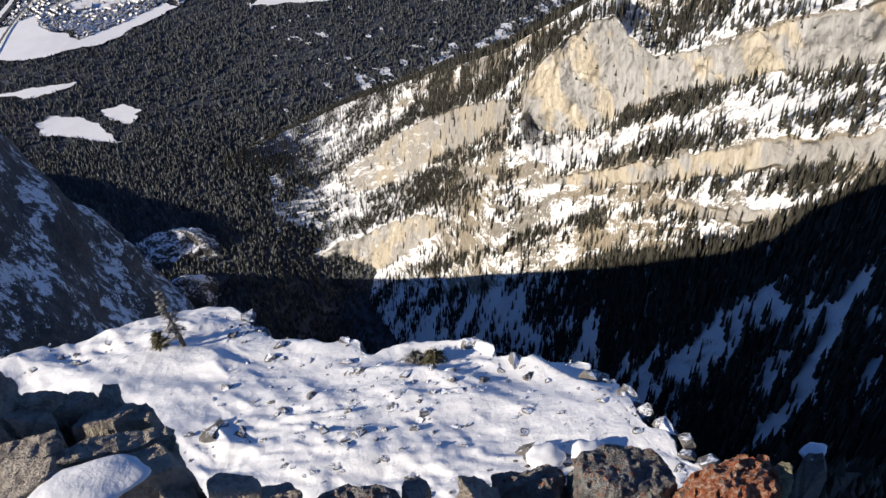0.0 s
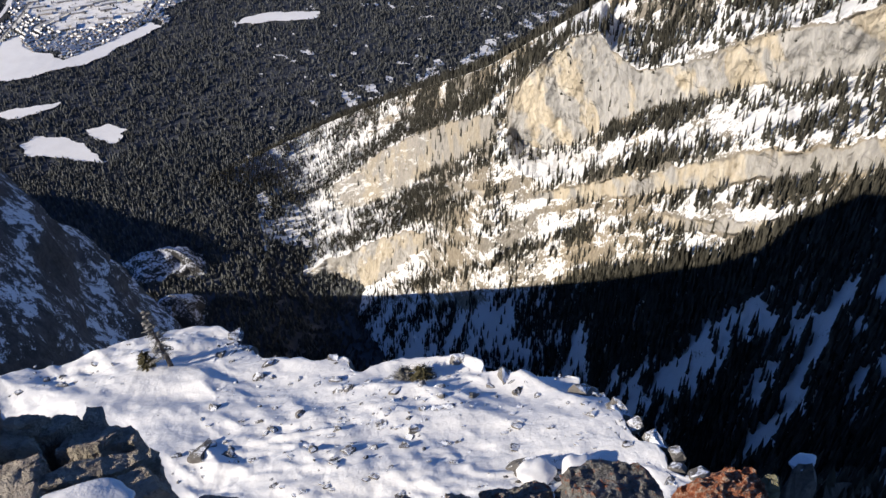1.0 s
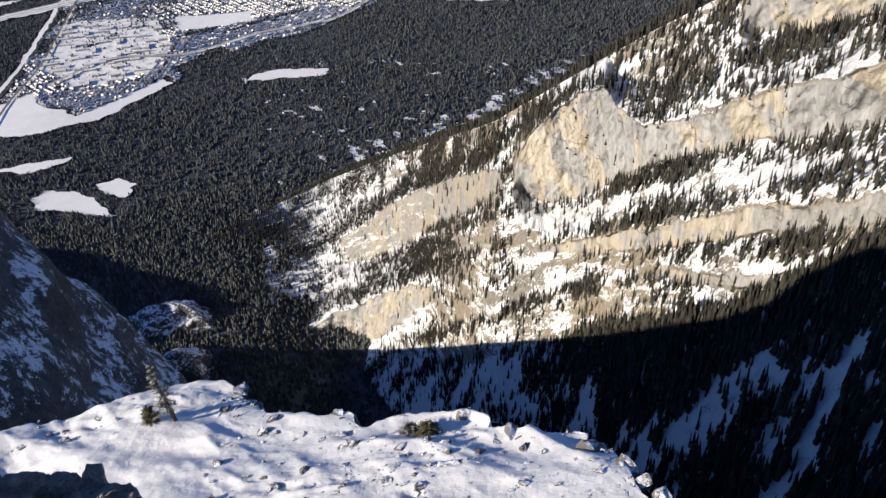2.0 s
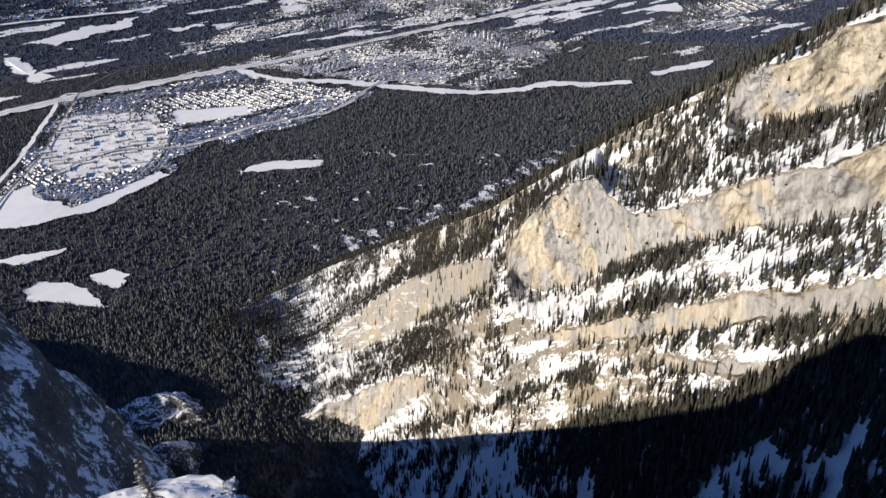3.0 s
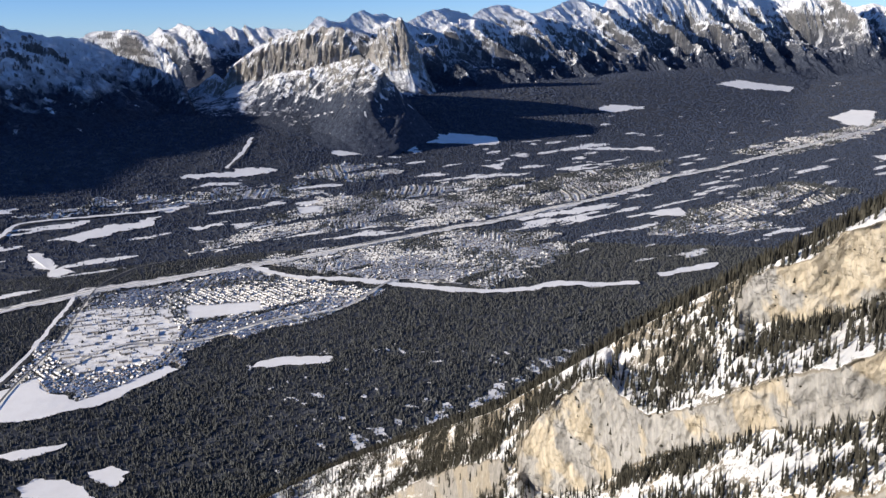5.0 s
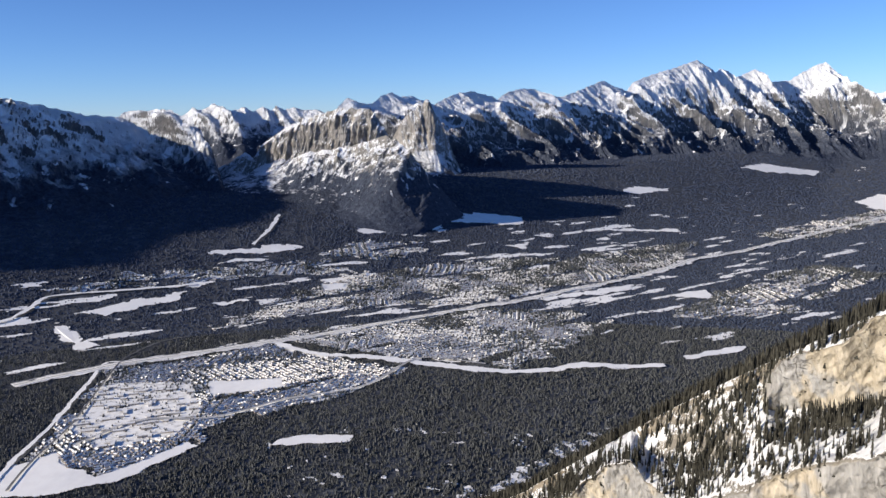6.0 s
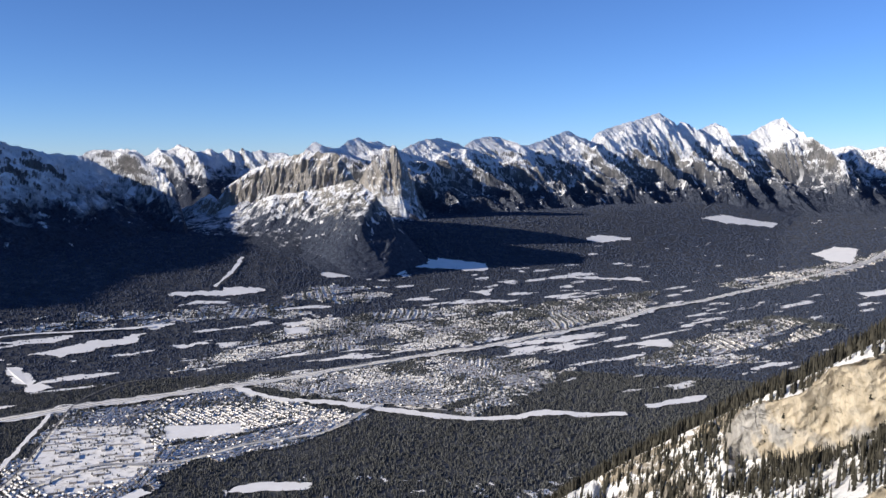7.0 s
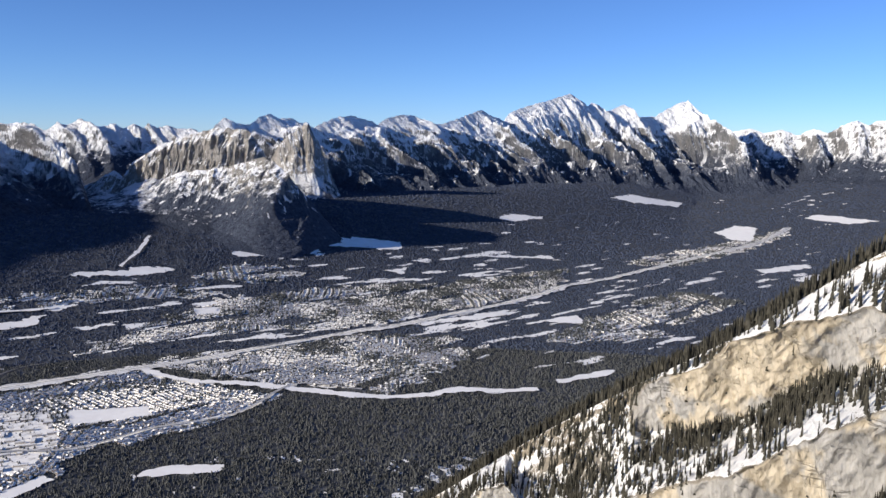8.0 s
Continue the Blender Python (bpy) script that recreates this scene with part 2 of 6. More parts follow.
def spur_material():
    """Limestone slope: snow with rubble showing through, and bare walls, grey with tan faces, where the cliffs stand."""
    m, t, p = nodes_of("snowy_limestone")
    at = t.nodes.new("ShaderNodeAttribute")
    at.attribute_name = "bare_rock"
    wall = calc(t, "MAXIMUM", at.outputs["Fac"], 0.0)
    kept = calc(t, "MAXIMUM", calc(t, "MULTIPLY", at.outputs["Fac"], -1.0), 0.0)      # north-facing side: the snow has not melted
    broad, fine = tex(t, 0.022, 3, 0.5), tex(t, 0.7, 7, 0.7, stretch=(1, 1, 0.55))
    hang = tex(t, 0.22, 6, 0.6, stretch=(1.5, 1.5, 0.16))                 # upright weathering streaks
    block = tex(t, 0.045, 5, 0.55, stretch=(1, 1, 0.8))
    grey = ramp(t, hang, [(0.32, (0.32, 0.312, 0.30)), (0.5, (0.43, 0.418, 0.396)), (0.68, (0.53, 0.51, 0.482))])
    tan = ramp(t, hang, [(0.32, (0.47, 0.39, 0.275)), (0.5, (0.585, 0.50, 0.365)), (0.68, (0.64, 0.57, 0.45))])
    face = mix(t, ramp(t, calc(t, "ADD", block, calc(t, "MULTIPLY", calc(t, "SUBTRACT", hang, 0.5), 0.12)), [(0.49, 0.0), (0.54, 1.0)]), grey, tan)
    joint = calc(t, "ABSOLUTE", calc(t, "SUBTRACT", tex(t, 0.14, 4, 0.5, stretch=(1, 1, 0.10)), 0.53))
    seam = calc(t, "ABSOLUTE", calc(t, "SUBTRACT", tex(t, 0.16, 4, 0.55, stretch=(0.13, 0.13, 1.0)), 0.54))
    worn = ramp(t, tex(t, 0.06, 5, 0.6), [(0.42, 0.0), (0.60, 0.05)])           # the cracks close up in places
    dark = ramp(t, calc(t, "ADD", calc(t, "MINIMUM", joint, calc(t, "MULTIPLY", seam, 1.5)), worn), [(0.0, 0.52), (0.009, 0.78), (0.020, 1.0)])
    drip = ramp(t, tex(t, 0.5, 5, 0.65, stretch=(1.3, 1.3, 0.05)), [(0.36, 0.82), (0.50, 1.0), (0.62, 1.05)])       # water stains down the face
    dark = calc(t, "MULTIPLY", dark, drip)
    tone, plane = blocks(t, 0.10, (1, 1, 0.16))
    tone2, plane2 = blocks(t, 0.42, (1, 1, 0.22))
    dark = calc(t, "MULTIPLY", dark, calc(t, "ADD", 0.88, calc(t, "ADD", calc(t, "MULTIPLY", tone, 0.13), calc(t, "MULTIPLY", tone2, 0.11))))
    face = mix(t, 1.0, mix(t, 0.22, face, ramp(t, fine, [(0.3, (0.15, 0.145, 0.14)), (0.5, (0.40, 0.37, 0.33)), (0.7, (0.62, 0.59, 0.54))])), dark, "MULTIPLY")
    rubble = mix(t, ramp(t, broad, [(0.4, 0.0), (0.6, 1.0)]), ramp(t, fine, [(0.3, (0.11, 0.10, 0.085)), (0.7, (0.33, 0.30, 0.25))]), ramp(t, fine, [(0.3, (0.15, 0.125, 0.09)), (0.7, (0.38, 0.32, 0.23))]))
    g = t.nodes.new("ShaderNodeNewGeometry")
    xyz = t.nodes.new("ShaderNodeSeparateXYZ")
    t.links.new(g.outputs["Normal"], xyz.inputs[0])
    # lie of the snow: thin on steep ground and in long streaks along the beds
    along = t.nodes.new("ShaderNodeAttribute")
    along.attribute_name = "beds"

    def streaks(scale, length):
        mp = t.nodes.new("ShaderNodeMapping")
        mp.inputs["Scale"].default_value = (1 / length, 1, 1)
        t.links.new(along.outputs["Vector"], mp.inputs["Vector"])
        n = t.nodes.new("ShaderNodeTexNoise")
        n.inputs["Scale"].default_value, n.inputs["Detail"].default_value, n.inputs["Roughness"].default_value = scale, 6, 0.68
        t.links.new(mp.outputs[0], n.inputs["Vector"])
        return calc(t, "SUBTRACT", n.outputs[0], 0.5)

    lie = calc(t, "ADD", xyz.outputs[2], calc(t, "MULTIPLY", streaks(0.16, 5.0), 1.9))
    lie = calc(t, "ADD", lie, calc(t, "MULTIPLY", calc(t, "SUBTRACT", tex(t, 0.9, 6, 0.75), 0.5), 1.6))
    lie = calc(t, "ADD", lie, calc(t, "MULTIPLY", calc(t, "SUBTRACT", tex(t, 0.05, 4, 0.6), 0.5), 0.7))
    lie = calc(t, "ADD", lie, calc(t, "MULTIPLY", kept, 0.6))
    snow = ramp(t, lie, [(0.43, 0.0), (0.50, 1.0)])
    ground_cover = mix(t, snow, rubble, (0.81, 0.805, 0.79))
    ledge = mix(t, ramp(t, calc(t, "ADD", xyz.outputs[2], calc(t, "MULTIPLY", calc(t, "SUBTRACT", tex(t, 0.6, 5, 0.7), 0.5), 0.5)), [(0.62, 0.0), (0.72, 1.0)]), face, (0.81, 0.805, 0.79))
    t.links.new(mix(t, wall, ground_cover, ledge), p.inputs["Base Color"])
    p.inputs["Roughness"].default_value, p.inputs["Specular IOR Level"].default_value = 0.85, 0.2
    bump(t, p, calc(t, "ADD", fine, calc(t, "MULTIPLY", calc(t, "ADD", dark, calc(t, "ADD", calc(t, "MULTIPLY", plane, 0.7), calc(t, "MULTIPLY", plane2, 0.6))), wall)), 0.9, 1.3)
    return m


slope_mat = spur_material()
GREY = [(0.3, (0.12, 0.125, 0.14)), (0.55, (0.21, 0.21, 0.215)), (0.7, (0.27, 0.265, 0.26))]
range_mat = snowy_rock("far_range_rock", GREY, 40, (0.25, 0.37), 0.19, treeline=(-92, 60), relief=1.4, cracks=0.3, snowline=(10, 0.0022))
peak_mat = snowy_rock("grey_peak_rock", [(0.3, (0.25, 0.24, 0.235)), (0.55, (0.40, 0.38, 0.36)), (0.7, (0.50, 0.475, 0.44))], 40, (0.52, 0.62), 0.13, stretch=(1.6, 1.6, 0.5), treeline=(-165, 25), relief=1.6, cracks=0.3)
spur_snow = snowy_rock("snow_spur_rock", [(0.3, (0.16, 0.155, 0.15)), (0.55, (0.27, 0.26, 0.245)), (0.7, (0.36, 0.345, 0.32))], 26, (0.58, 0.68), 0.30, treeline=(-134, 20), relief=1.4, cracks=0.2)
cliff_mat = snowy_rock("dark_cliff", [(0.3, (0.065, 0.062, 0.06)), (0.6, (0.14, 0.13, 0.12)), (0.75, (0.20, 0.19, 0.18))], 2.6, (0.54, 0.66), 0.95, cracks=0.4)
knoll_mat = snowy_rock("wooded_knoll_rock", [(0.3, (0.05, 0.05, 0.045)), (0.6, (0.10, 0.095, 0.085)), (0.75, (0.16, 0.15, 0.14))], 2.5, (0.72, 0.86), 0.75, cracks=0.3)
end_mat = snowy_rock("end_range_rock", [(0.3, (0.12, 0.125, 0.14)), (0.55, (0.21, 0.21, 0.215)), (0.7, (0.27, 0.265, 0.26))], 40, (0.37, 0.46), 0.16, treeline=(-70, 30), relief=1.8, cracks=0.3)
# darker copy of the range rock: part of this mountain's shade is in the colour
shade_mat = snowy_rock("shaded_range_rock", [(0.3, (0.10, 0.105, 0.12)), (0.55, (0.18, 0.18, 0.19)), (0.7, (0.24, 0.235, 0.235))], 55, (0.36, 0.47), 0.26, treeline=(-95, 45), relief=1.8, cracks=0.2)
# near-black: the shade on the near rib is put into this rock colour
bare_cliff = snowy_rock("bare_shade_toned_cliff", [(0.3, (0.05, 0.048, 0.046)), (0.6, (0.10, 0.095, 0.09)), (0.75, (0.15, 0.14, 0.13))], 3, (0.98, 1.1), 0.7, cracks=0.4)


def plain(name, stops, scale, rough=0.8, relief=0.3, depth=0.1, island=0.0):
    m, t, p = nodes_of(name)
    n = tex(t, scale, 6, 0.6)
    c = ramp(t, n, stops)
    if island:
        g = t.nodes.new("ShaderNodeNewGeometry")
        r = ramp(t, g.outputs["Random Per Island"], [(0, 1 - island), (1, 1 + island)])
        c = mix(t, 1.0, c, r, "MULTIPLY")
    t.links.new(c, p.inputs["Base Color"])
    p.inputs["Roughness"].default_value = rough
    p.inputs["Specular IOR Level"].default_value = 0.25
    bump(t, p, tex(t, scale * 3, 5, 0.6), relief, depth)
    return m


snow_mat = plain("valley_snow", [(0.3, (0.88, 0.855, 0.815)), (0.6, (0.95, 0.93, 0.89))], 0.05, 0.7, 0.3, 0.5)
shelf_snow = plain("crusted_snow", [(0.25, (0.66, 0.655, 0.645)), (0.6, (0.73, 0.72, 0.71))], 9, 0.6, 0.35, 0.02)
floor_mat = plain("forest_floor", [(0.35, (0.042, 0.045, 0.052)), (0.55, (0.068, 0.074, 0.086)), (0.75, (0.14, 0.143, 0.152))], 0.06, 0.9, 0.6, 2.0)
town_mat = plain("trodden_town_snow", [(0.34, (0.42, 0.40, 0.37)), (0.42, (0.76, 0.74, 0.70)), (0.52, (0.93, 0.91, 0.87))], 0.10, 0.8, 0.3, 0.4)
road_mat = plain("salted_road", [(0.35, (0.30, 0.295, 0.29)), (0.65, (0.55, 0.54, 0.53))], 0.12, 0.8, 0.2, 0.1)
dark_road = plain("wet_asphalt", [(0.35, (0.10, 0.10, 0.10)), (0.65, (0.22, 0.215, 0.21))], 0.12, 0.7, 0.2, 0.1)
# the blue of distant haze is put into these trees' base colour
hazed_conifer = plain("hazed_far_spruce", [(0.35, (0.030, 0.039, 0.062)), (0.56, (0.045, 0.057, 0.088)), (0.75, (0.078, 0.095, 0.135))], 0.05, 0.9, 0.4, 0.5, 0.15)
conifer = plain("frosted_spruce", [(0.35, (0.056, 0.059, 0.057)), (0.56, (0.076, 0.080, 0.079)), (0.75, (0.125, 0.13, 0.134))], 0.12, 0.9, 0.6, 0.5, 0.18)
frost_conifer = plain("heavily_frosted_spruce", [(0.35, (0.080, 0.084, 0.078)), (0.56, (0.115, 0.12, 0.115)), (0.75, (0.20, 0.205, 0.205))], 0.12, 0.9, 0.6, 0.5, 0.25)
slope_conifer = plain("slope_spruce", [(0.35, (0.032, 0.031, 0.024)), (0.6, (0.050, 0.046, 0.035)), (0.8, (0.085, 0.080, 0.064))], 0.5, 0.9, 0.6, 0.4, 0.4)
bark = plain("bark", [(0.3, (0.05, 0.04, 0.03)), (0.7, (0.14, 0.12, 0.10))], 6, 0.9, 0.6, 0.03)
wall_mat = plain("house_walls", [(0.3, (0.10, 0.08, 0.065)), (0.5, (0.22, 0.18, 0.15)), (0.7, (0.36, 0.33, 0.30))], 0.11, 0.8, 0.2, 0.1, 0.5)
shed_mat = plain("shed_cladding", [(0.3, (0.26, 0.23, 0.20)), (0.5, (0.40, 0.37, 0.34)), (0.7, (0.52, 0.50, 0.47))], 0.05, 0.7, 0.2, 0.1)
roof_mat = plain("snowed_roofs", [(0.35, (0.66, 0.65, 0.63)), (0.6, (0.90, 0.885, 0.86))], 0.2, 0.7, 0.2, 0.1)

# ------------------------------------------------------------------ the ground: one sheet from the summit to the horizon
FLOOR = -340.0
RANGE_A, RANGE_B = np.array((-420.0, 2440.0)), np.array((2050.0, 4396.0))   # line of the far range
RANGE_N = np.array(((RANGE_B - RANGE_A)[1], -(RANGE_B - RANGE_A)[0])) / np.linalg.norm(RANGE_B - RANGE_A)


def ground_z(x, y):
    x, y = np.asarray(x, float), np.asarray(y, float)
    r = np.hypot(x, y)
    q = (x - RANGE_A[0]) * RANGE_N[0] + (y - RANGE_A[1]) * RANGE_N[1]      # metres in front of the range
    z = FLOOR + 150 * smooth((1050 - q) / 1000) ** 1.5
    z = np.maximum(z, FLOOR + 150 * smooth((r - 2600) / 2300))
    z = z + 5 * fbm(x / 130, y / 130, octaves=3, seed=3) * smooth((r - 500) / 300) * 0.5
    az = np.degrees(np.arctan2(x, y))
    foot = np.interp(az, [-180, -90, -40, -16, -9, 0, 14, 28, 44, 90, 180], [500, 440, 330, 345, 340, 292, 210, 142, 112, 300, 500])
    deep = np.interp(az, [-180, -90, -40, -16, -9, 0, 14, 28, 44, 90, 180], [-340, -340, -342, -346, -352, -300, -228, -184, -144, -320, -340])
    near = np.where(r / foot < 0.35, np.interp(r / foot, [0, 0.03, 0.12, 0.35], [-4, -14, -48, -80]) * (1 + 0.6 * np.abs(deep) / 340), 0)
    at = -80 * (1 + 0.6 * np.abs(deep) / 340)
    hill = np.where(r / foot < 0.35, near, at + (deep - at) * np.clip((r / foot - 0.35) / 0.65, 0, 1))
    sunny = smooth((-az - 52) / 18) * smooth((178 + az) / 20)       # unseen crags added on this flank, to roughen the shadow it throws across the gully
    hill = hill + sunny * smooth((r - 10) / 25) * 10 * fbm(x / 22, y / 22, octaves=4, seed=7)
    past = deep + (FLOOR - 6 - deep) * smooth((r - foot) / 160)
    inner = np.where(r < foot, hill, past)
    w = smooth((r - foot - 120) / 100)
    left = smooth((-az - 10) / 7)
    w = np.maximum(w, left * smooth((r - foot) / 30))
    return inner * (1 - w) + z * w


ang = np.radians(np.concatenate([np.linspace(-50, 50, 320), np.linspace(51.5, 308.5, 90)]))
rad = np.concatenate([np.linspace(1.5, 40, 10), np.geomspace(44, 4960, 260)])
AA, RR = np.meshgrid(ang, rad, indexing="ij")
GX, GY = RR * np.sin(AA), RR * np.cos(AA)
ground = mesh_of("ground", np.stack([GX, GY, ground_z(GX, GY)], -1).reshape(-1, 3), grid_faces(len(ang), len(rad), True), floor_mat)
tagged(ground, "dark winter forest floor with thin patchy snow", "ground", kind="structure")


# ------------------------------------------------------------------ sunlit limestone spur across the gully
CREST = [(-163, 548, -341), (-83, 586, -322), (-14, 508, -258), (26, 374, -179), (40, 351, -160), (65, 321, -130), (84, 295, -106), (102, 266, -83), (123, 231, -56), (144, 198, -27), (163, 169, -8)]
FOOT = [(-134, 452, -350), (-58, 369, -358), (-11, 308, -306), (18, 265, -267), (29, 253, -259), (46, 227, -240), (55, 191, -213), (61, 160, -197), (68, 128, -180), (74, 102, -155), (81, 84, -140)]
NU, NV = 680, 430
# cliff bands: station along the spur, then the share of the slope from crest to foot at which the cliff begins and ends; its steepness and how bare it is
CLIFFS = {
    "upper_wall": ([(6.9, 0.055, 0.075), (7.18, 0.012, 0.125), (7.65, 0.035, 0.158), (7.9, 0.004, 0.160), (8.4, 0.035, 0.172), (9.0, 0.105, 0.203), (10, 0.12, 0.24)], 1.25, 1.0),
    "main_wall": ([(3.85, 0.225, 0.240), (4.2, 0.115, 0.310), (4.5, 0.072, 0.350), (4.9, 0.060, 0.372), (5.25, 0.085, 0.360), (5.5, 0.160, 0.352), (5.95, 0.245, 0.352), (6.6, 0.255, 0.345), (7.45, 0.245, 0.340), (8.28, 0.255, 0.370), (9.05, 0.270, 0.390), (10, 0.29, 0.41)], 1.2, 1.0),
    "broken_wall": ([(0.9, 0.350, 0.370), (1.15, 0.310, 0.437), (1.75, 0.225, 0.440), (2.45, 0.175, 0.343), (2.9, 0.160, 0.285), (3.6, 0.190, 0.225)], 0.7, 0.45),
    "nose_wall": ([(0.35, 0.86, 0.90), (0.6, 0.775, 0.88), (0.98, 0.627, 0.783), (1.5, 0.593, 0.730), (1.9, 0.577, 0.687), (2.4, 0.575, 0.600)], 0.9, 0.75),
    "grey_ledge": ([(4.3, 0.475, 0.485), (4.8, 0.473, 0.513), (6.1, 0.493, 0.545), (7.1, 0.470, 0.523), (7.7, 0.457, 0.510), (8.45, 0.477, 0.523), (10, 0.50, 0.55)], 1.0, 0.85),
    "low_ledge": ([(6.3, 0.580, 0.585), (6.7, 0.578, 0.606), (7.5, 0.573, 0.604), (7.9, 0.563, 0.585), (8.1, 0.565, 0.570)], 0.9, 0.7),
    "thin_ledge": ([(2.2, 0.47, 0.475), (2.8, 0.43, 0.452), (3.6, 0.415, 0.432), (4.3, 0.42, 0.425)], 0.8, 0.7),
}


def spur_surface():
    """A tilted sheet between crest and foot; each cliff band pulls its upper edge out of the slope and sets its foot back."""
    u, f = np.linspace(0, 10, NU), np.linspace(0, 1, NV)
    c, g = blend(CREST, NU), blend(FOOT, NU)
    p = c[:, None] * (1 - f)[None, :, None] + g[:, None] * f[None, :, None]
    x, y, z = p[..., 0], p[..., 1], p[..., 2]
    long = np.linalg.norm(g - c, axis=1)[:, None]
    ragged = 0.014 * fbm(x / 18, y / 18, z / 18, 3, 11) + 0.011 * fbm(x / 6, y / 6, z / 6, 3, 18) + 0.004 * fbm(x / 2, y / 2, z / 2, 3, 20)
    ff = f[None] + ragged
    way = p / np.linalg.norm(p, axis=-1, keepdims=True)
    out, rock = np.zeros(ff.shape), np.zeros(ff.shape)
    for stations, strength, naked in CLIFFS.values():
        s = np.array(stations)
        top, low = np.interp(u, s[:, 0], s[:, 1])[:, None], np.interp(u, s[:, 0], s[:, 2])[:, None]
        ends = smooth((u - s[0, 0]) / 0.3) * (1 if s[-1, 0] > 9.9 else smooth((s[-1, 0] - u) / 0.3))
        high = (low - top) * long * ends[:, None] * strength
        ramp_in = np.clip((ff - top) / (low - top), 0, 1) - 0.5
        decay = np.where(ff < top, np.clip(1 - (top - ff) / 0.085, 0, 1), np.where(ff > low, np.clip(1 - (ff - low) / 0.085, 0, 1), 1))
        out += high * ramp_in * decay
        rock = np.maximum(rock, smooth((ff - top) / 0.006) * smooth((low - ff) / 0.006) * ends[:, None] * naked)
    flute = fbm(x / 9, y / 9, z / 60, 4, 12, True) * 1.2 + fbm(x / 2.6, y / 2.6, z / 9.0, 3, 17) * 0.25 + 1.1 * fbm(x / 26, y / 26, z / 110, 3, 19)
    slope = 2.0 * fbm(x / 24, y / 24, z / 24, 4, 13) + 0.7 * fbm(x / 5, y / 5, z / 5, 3, 14)
    lay = (ff * long + 6 * fbm(x / 45, y / 45, z / 45, 3, 15)) / 7.5           # thin beds that step out of the snow here and there
    lay = lay - np.floor(lay)
    bed = (np.where(lay < 0.7, lay / 0.7, (1 - lay) / 0.3) - 0.5) * np.clip(0.2 + 2.0 * fbm(x / 22, y / 22, z / 22, 3, 16), 0, 1.2)
    ease = smooth(f / 0.02)[None] * smooth(u / 0.5)[:, None]
    out = out + ease * (rock * flute + (1 - rock) * (slope - 0.9 * bed))
    lay_at = np.stack([np.broadcast_to(np.concatenate([[0], np.cumsum(np.linalg.norm(np.diff(0.5 * (c + g), axis=0), axis=1))])[:, None], ff.shape), ff * long, 0 * ff], -1)
    return p + way * out[..., None], rock, lay_at


P, SPUR_ROCK, SPUR_BEDS = spur_surface()
SHADE_EDGE = ([0, 0.5, 1.2, 2.3, 3, 4.35, 5.2, 6.3, 7.4, 7.9, 8.5], [0.74, 0.88, 0.79, 0.83, 0.79, 0.76, 0.72, 0.70, 0.64, 0.595, 0.55])     # where the snow is kept
north = smooth((np.linspace(0, 1, NV)[None] - np.interp(np.linspace(0, 10, NU), *SHADE_EDGE)[:, None]) / 0.04)
SPUR = P.copy()
back = [P[:, :1] + np.array((0.55 * d, 0.8 * d, -h)) for d, h in ((260, 175), (120, 55), (46, 9.5), (12, 2.4), (3, 0.6))]
P = np.concatenate(back + [P], 1)
spur = mesh_of("limestone_spur", P.reshape(-1, 3), grid_faces(*P.shape[:2])[:, ::-1], slope_mat)
bare = spur.data.attributes.new("bare_rock", "FLOAT", "POINT")
bare.data.foreach_set("value", np.concatenate([np.zeros((NU, len(back))), SPUR_ROCK * (1 - 0.7 * north) - 0.8 * north * (1 - SPUR_ROCK)], 1).ravel().astype(np.float32))
beds = spur.data.attributes.new("beds", "FLOAT_VECTOR", "POINT")
beds.data.foreach_set("vector", np.concatenate([np.zeros((NU, len(back), 3)), SPUR_BEDS], 1).ravel().astype(np.float32))
tagged(spur, "sunlit snowy limestone mountainside with tan cliff bands", "mountainside", kind="structure")


# ------------------------------------------------------------------ shaded buttress beside the shelf, and an unseen shadow-casting mound beyond it
def ridge(name, crest, reach, drop, material, n=260, rough=(4.0, 16.0), seed=20, label="", category="ridge"):
    """A ridge along a crest with two rough flanks that fall by drop (rise over run) out to reach metres."""
    c = curve(crest, n)
    d = np.gradient(c[:, :2], axis=0)
    d /= np.linalg.norm(d, axis=1, keepdims=True)
    side = np.stack([d[:, 1], -d[:, 0]], 1)
    s = np.concatenate([-np.linspace(1, 0, 140) ** 1.3, (np.linspace(0, 1, 140) ** 1.3)[1:]])
    q = np.repeat(c[:, None], len(s), 1)
    q[..., :2] += side[:, None] * (s * reach)[None, :, None]
    q[..., 2] -= np.abs(s)[None] * reach * drop
    w = smooth(np.abs(s) * reach / 8)[None]
    bed = (q[..., 2] + 10 * fbm(q[..., 0] / 40, q[..., 1] / 40, octaves=3, seed=seed + 8)) / 13
    bed = bed - np.floor(bed)
    q[..., :2] += (side[:, None] * np.sign(s)[None, :, None]) * (w * 1.8 * (np.where(bed < 0.6, bed / 0.6, (1 - bed) / 0.4) - 0.5))[..., None]
    q[..., 2] += rough[0] * (0.25 + w) * fbm(q[..., 0] / rough[1], q[..., 1] / rough[1], q[..., 2] / rough[1], 5, seed)
    q[..., :2] += (side[:, None] * np.sign(s)[None, :, None]) * (w * rough[0] * fbm(q[..., 0] / rough[1] * 2, q[..., 1] / rough[1] * 2, q[..., 2] / rough[1], 4, seed + 5))[..., None]
    ob = mesh_of(name, q.reshape(-1, 3), grid_faces(n, len(s)), material)
    return tagged(ob, label, category, kind="structure")


